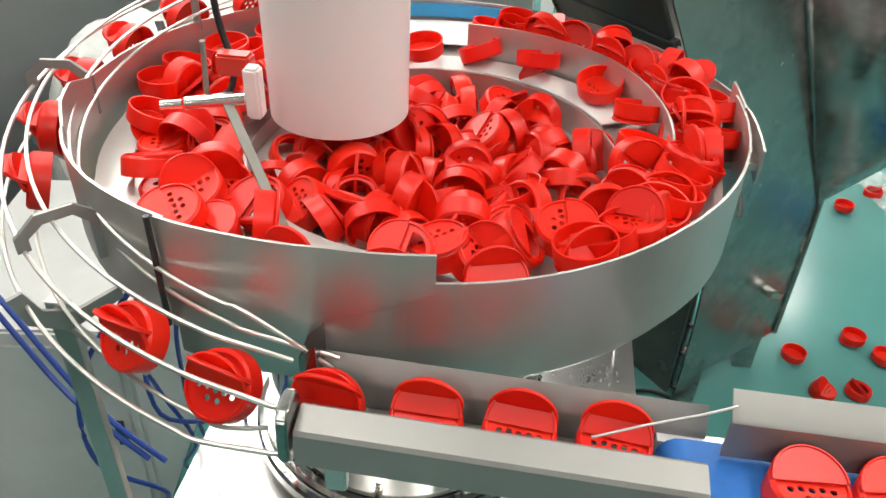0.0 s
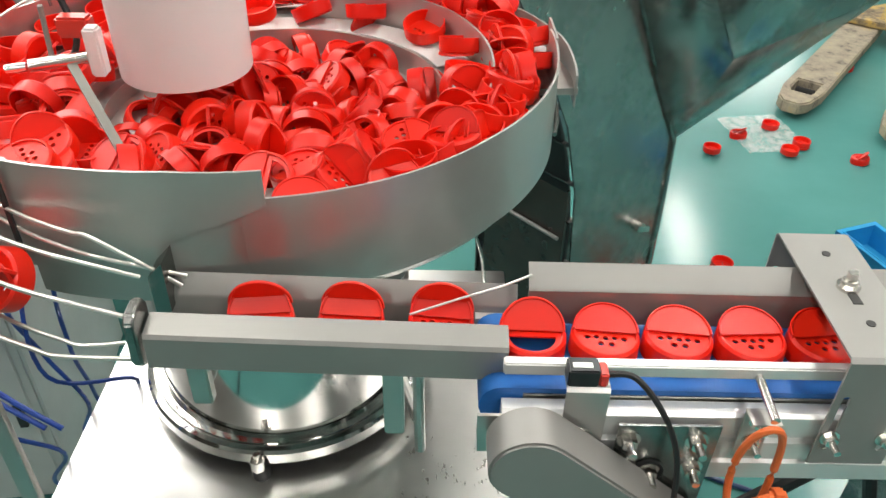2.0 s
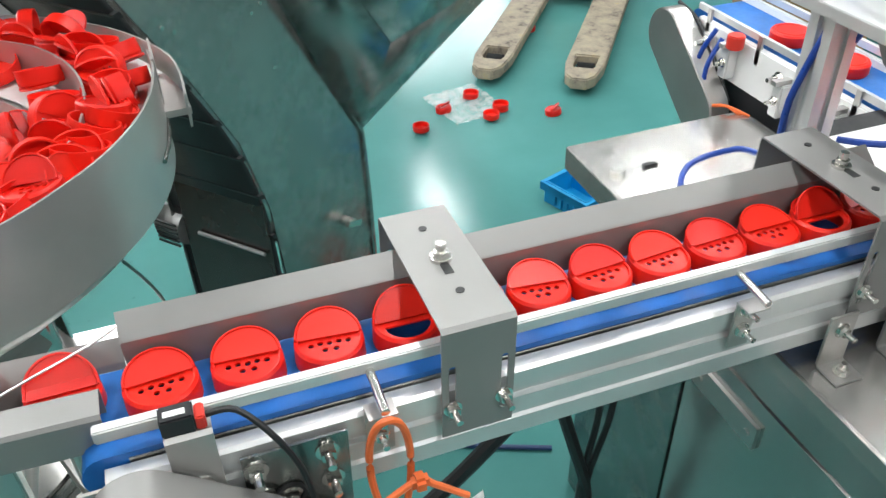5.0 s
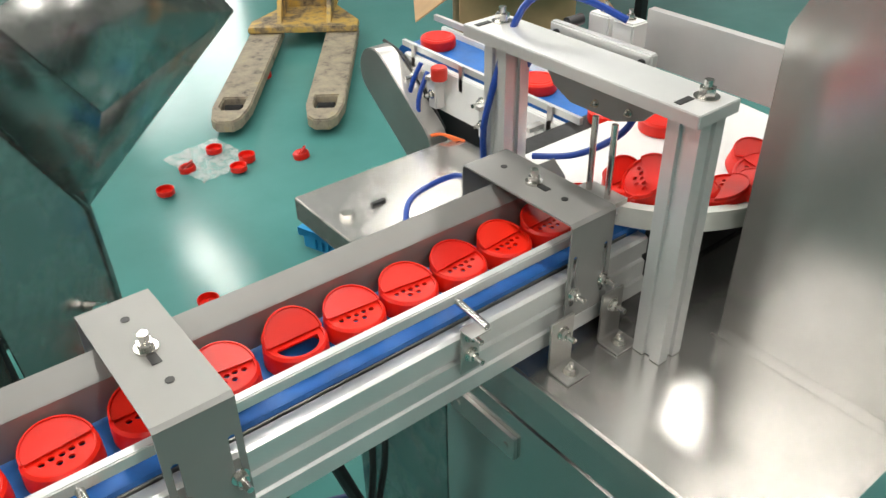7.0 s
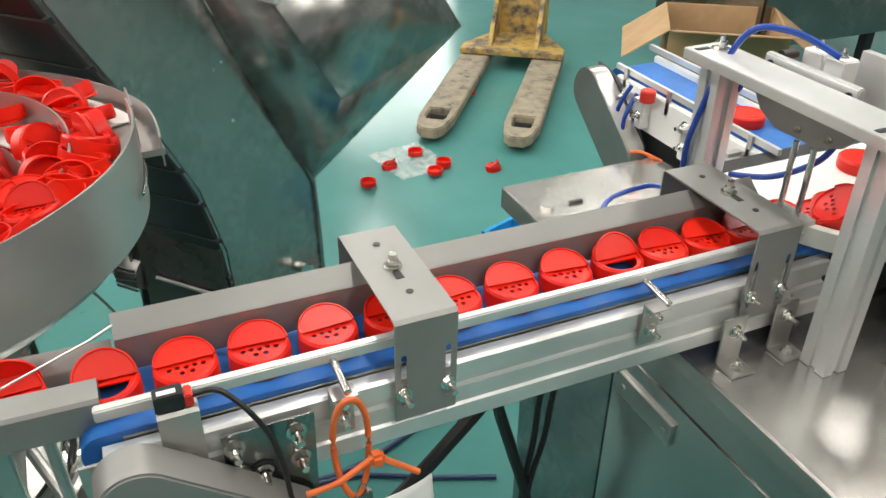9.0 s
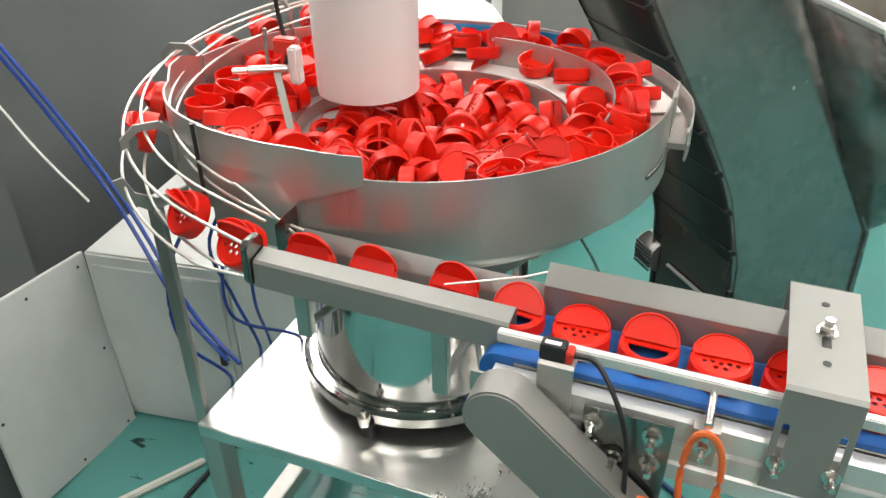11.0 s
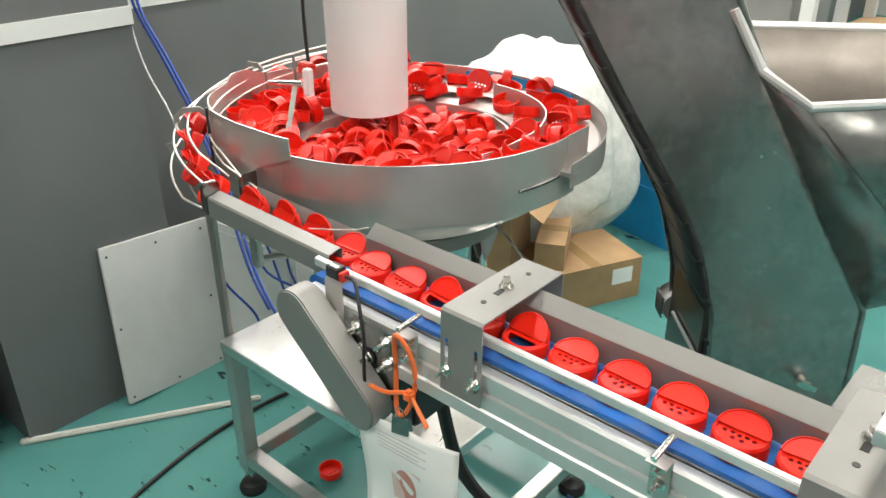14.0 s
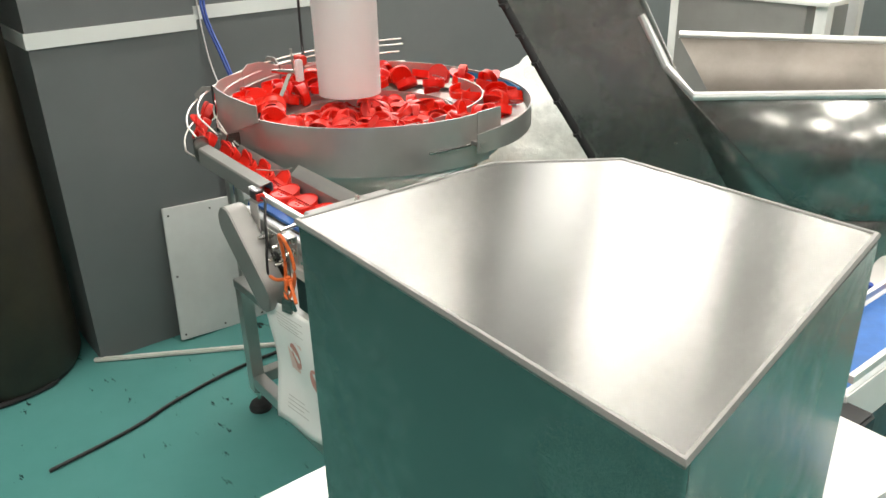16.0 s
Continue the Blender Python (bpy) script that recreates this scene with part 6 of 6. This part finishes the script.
def cables():
    cable("power_cable", "black power cable trailing over the floor", [(-0.56, -0.05, 0.008), (-0.605, 0.206, 0.008), (-0.671, 0.398, 0.008), (-0.721, 0.667, 0.008), (-0.70, 0.95, 0.008), (-0.55, 1.2, 0.008)], 0.006, BLACK)
    cable("power_cable", "black cable lying in loops beside the drum", [(-1.45, -0.42, 0.012), (-1.12, -0.40, 0.012), (-1.02, -0.12, 0.012), (-1.05, 0.09, 0.012), (-1.10, 0.02, 0.022), (-1.06, -0.2, 0.012), (-1.2, -0.46, 0.012)], 0.010, BLACK)
    cable("motor_cable", "thick black cable sagging under the belt", [(0.64, 0.50, 0.85), (0.66, 0.55, 0.75), (0.677, 0.60, 0.65), (0.605, 0.60, 0.57), (0.526, 0.60, 0.492), (0.45, 0.59, 0.455), (0.385, 0.56, 0.50), (0.345, 0.52, 0.60), (0.33, 0.49, 0.76)], 0.012, BLACK)
    cable("motor_cable", "thick black cable running down to the floor", [(0.66, 0.50, 0.85), (0.68, 0.55, 0.75), (0.694, 0.60, 0.65), (0.73, 0.60, 0.515), (0.766, 0.60, 0.38), (0.79, 0.62, 0.2), (0.79, 0.64, 0.012), (0.74, 0.85, 0.012)], 0.010, BLACK)
    for dx, low in ((0.0, 0.0), (0.026, 0.012)):
        cable("signal_cable", "thin black cable hanging beside the cabinet", [(0.79 + dx, 0.50, 0.87), (0.784 + dx, 0.60, 0.65), (0.771 + dx * 0.8, 0.60, 0.52), (0.758 + low, 0.60, 0.41), (0.76 + low, 0.62, 0.2), (0.77 + dx, 0.66, 0.008)], 0.0055, BLACK)
    cable("signal_cable", "dark blue cable lying under the line", [(0.20, 1.30, 0.008), (0.39, 1.154, 0.008), (0.55, 1.12, 0.008), (0.74, 1.17, 0.008), (0.93, 1.264, 0.008)], 0.007, BLUE_DARK)
    cable("signal_cable", "dark blue cable lying under the line", [(0.22, 1.12, 0.008), (0.40, 1.11, 0.008), (0.58, 1.10, 0.008), (0.76, 1.02, 0.008), (0.905, 0.96, 0.008)], 0.006, BLUE_DARK)
    cable("signal_cable", "dark cable in a loose loop under the bowl", [(0.10, 1.35, 0.008), (0.22, 1.22, 0.008), (0.36, 1.30, 0.008), (0.50, 1.42, 0.008), (0.38, 1.52, 0.008), (0.20, 1.46, 0.008)], 0.005, BLACK)
    cable("fan_cable", "grey cable from the bowl drive to the floor", [(0.06, 0.92, 0.86), (0.12, 0.96, 0.80), (0.17, 1.02, 0.66), (0.19, 1.08, 0.50), (0.24, 1.22, 0.2), (0.30, 1.35, 0.01)], 0.0028, STEEL_DARK)
    for dx in (0.0, 0.028):
        cable("air_hose", "blue air hose hanging down along the wall", [(-1.295 + dx, 0.95, 2.2), (-1.295 + dx, 0.93, 1.35), (-1.245 + dx, 0.90, 1.174), (-1.13 + dx, 0.90, 1.03), (-1.017 + dx, 0.90, 0.885), (-0.86 + dx, 0.87, 0.72), (-0.70 + dx, 0.82, 0.52), (-0.56 + dx, 0.78, 0.44)], 0.005, BLUE_TUBE, "hose")
    cable("pull_cord", "thin white cord hanging down along the wall", [(-1.31, 0.915, 2.2), (-1.308, 0.91, 1.16), (-1.138, 0.90, 0.859), (-0.95, 0.88, 0.70)], 0.003, WHITE_PLASTIC, "cord")
    rnd = random.Random(2)
    for k in range(4):
        x, y = -0.42 + rnd.uniform(-0.06, 0.06), 0.70 + rnd.uniform(-0.08, 0.12)
        cable("air_hose", "blue air hose tangled beside the table", [(x, y, 0.95), (x - 0.10 + rnd.uniform(-0.04, 0.04), y - 0.02, 0.78), (x - 0.12, y + rnd.uniform(-0.1, 0.1), 0.62), (x - 0.10 + rnd.uniform(-0.08, 0.08), y + 0.03, 0.50), (x - 0.16, y + 0.12, 0.30), (x - 0.1, y + 0.3, 0.02)], 0.0035, BLUE_TUBE, "hose")


def background():
    bx = thing("white_bench", "white topped bench far behind the hopper", "bench")
    box_part("top", (-0.75, 2.95, 1.09), (0.05, 3.5, 1.11), WHITE_PLASTIC, bx, "", 0.004)
    box_part("front", (-0.68, 2.97, 0.30), (-0.05, 3.45, 1.09), STEEL_SHEET, bx, "", 0.002)
    for x in (-0.73, -0.02):
        box_part("leg", (x, 2.98, 0), (x + 0.05, 3.03, 1.09), WHITE_PLASTIC, bx)
    sh = thing("storage_rack", "brown boarded storage rack with cartons", "shelf")
    for x in (0.1, 1.0):
        for y in (3.0, 3.4):
            box_part("upright", (x, y, 0), (x + 0.04, y + 0.04, 1.9), ALU, sh)
    for z in (0.3, 0.9, 1.4):
        box_part("shelf", (0.1, 3.0, z), (1.04, 3.44, z + 0.03), CARDBOARD, sh)
    cart = thing("wheeled_machine", "dark wheeled machine standing across the hall", "machine")
    box_part("body", (3.1, 2.6, 0.3), (4.0, 3.4, 0.95), STEEL_DARK, cart, "", 0.01)
    for x in (3.15, 3.9):
        for y in (2.65, 3.3):
            box_part("leg", (x, y, 0), (x + 0.05, y + 0.05, 0.3), BLACK, cart)


# ---- build ----
FLOOR_CAPS = [(1.258, 2.673), (1.407, 2.53), (1.474, 2.594), (1.40, 2.735), (1.928, 3.308), (1.115, 2.536), (1.659, 2.487),
              (0.773, 1.714), (0.824, 1.594), (0.918, 1.611), (1.021, 1.747), (0.957, 1.816), (-0.32, 0.755)]
BAG_AT = (1.36, 2.70, 10)

room()
bowl_feeder()
spill_tube()
level_switch()
wire_track()
feed_rail()
conveyor()
bridge(0.480)
bridge(0.948)
photo_sensor()
guide_pin(0.387)
guide_pin(0.772)
orange_tie()
hanging_paper()
stand()
elevator()
machine_cabinet()
guard_hood()
gantry()
turntable()
support_legs()
side_box()
JAR_LIDS = second_conveyor()
piled_caps()
pallet_jack()
floor_caps(FLOOR_CAPS)
film_bag(*BAG_AT)
heap_bag()
slumped_sack()
carton("carton", -0.393, 2.093, 0.28, 0.41, 0.165, -25, "closed brown carton with tape and a white sticker")
carton("open_carton", -0.69, 1.87, 0.32, 0.28, 0.46, 20, "open brown carton with its flaps up", True)
carton("small_carton", -0.455, 2.02, 0.11, 0.29, 0.10, 28, "small dark brown carton lying on the closed carton", z=0.172)
carton("open_carton", 2.83, 2.55, 0.50, 0.46, 0.50, -35, "large open brown carton with its flaps up", True)
crate(-0.36, 2.95, -14)
crate(1.44, 1.86, 20, 0.13, 0.18, 0.08)
leaning_panel()
control_box()
dark_tank()
cables()
background()
LINE_CAPS = queue_of_caps()
BOWL_CAPS = loose_caps()


def motions():
    """Caps ride the line in steps, their lids pressed down at the belt; caps in the bowl creep round; lids leave the second belt."""
    for cap, lid, flap, i, s0, turn, rest in LINE_CAPS:
        runs = [(t, run_of(i, s0, t)) for t in LINE_TIMES]
        walk(cap, [(t, line_pose(q) @ turn) for t, q in runs])
        if -20 <= i <= 4:
            walk(lid, [(t, lid_pose(rest + (82 - rest) * raised(q), 0.002 + 0.012 * raised(q))) for t, q in runs])
            walk(flap, [(t, lid_pose(6 + 30 * raised(q))) for t, q in runs])
    for lid, rows in JAR_LIDS:
        walk(lid, rows)
    for cap, r, a, z, e, speed in BOWL_CAPS:
        walk(cap, [(t, bowl_place(r, a + speed * t, z + 0.0012 * math.sin(5 * t + 9 * r), e, True)) for t in (0.0, 2.0, 4.0, 6.0, 8.0, 10.0, 12.0, 14.0, 16.0)])


motions()
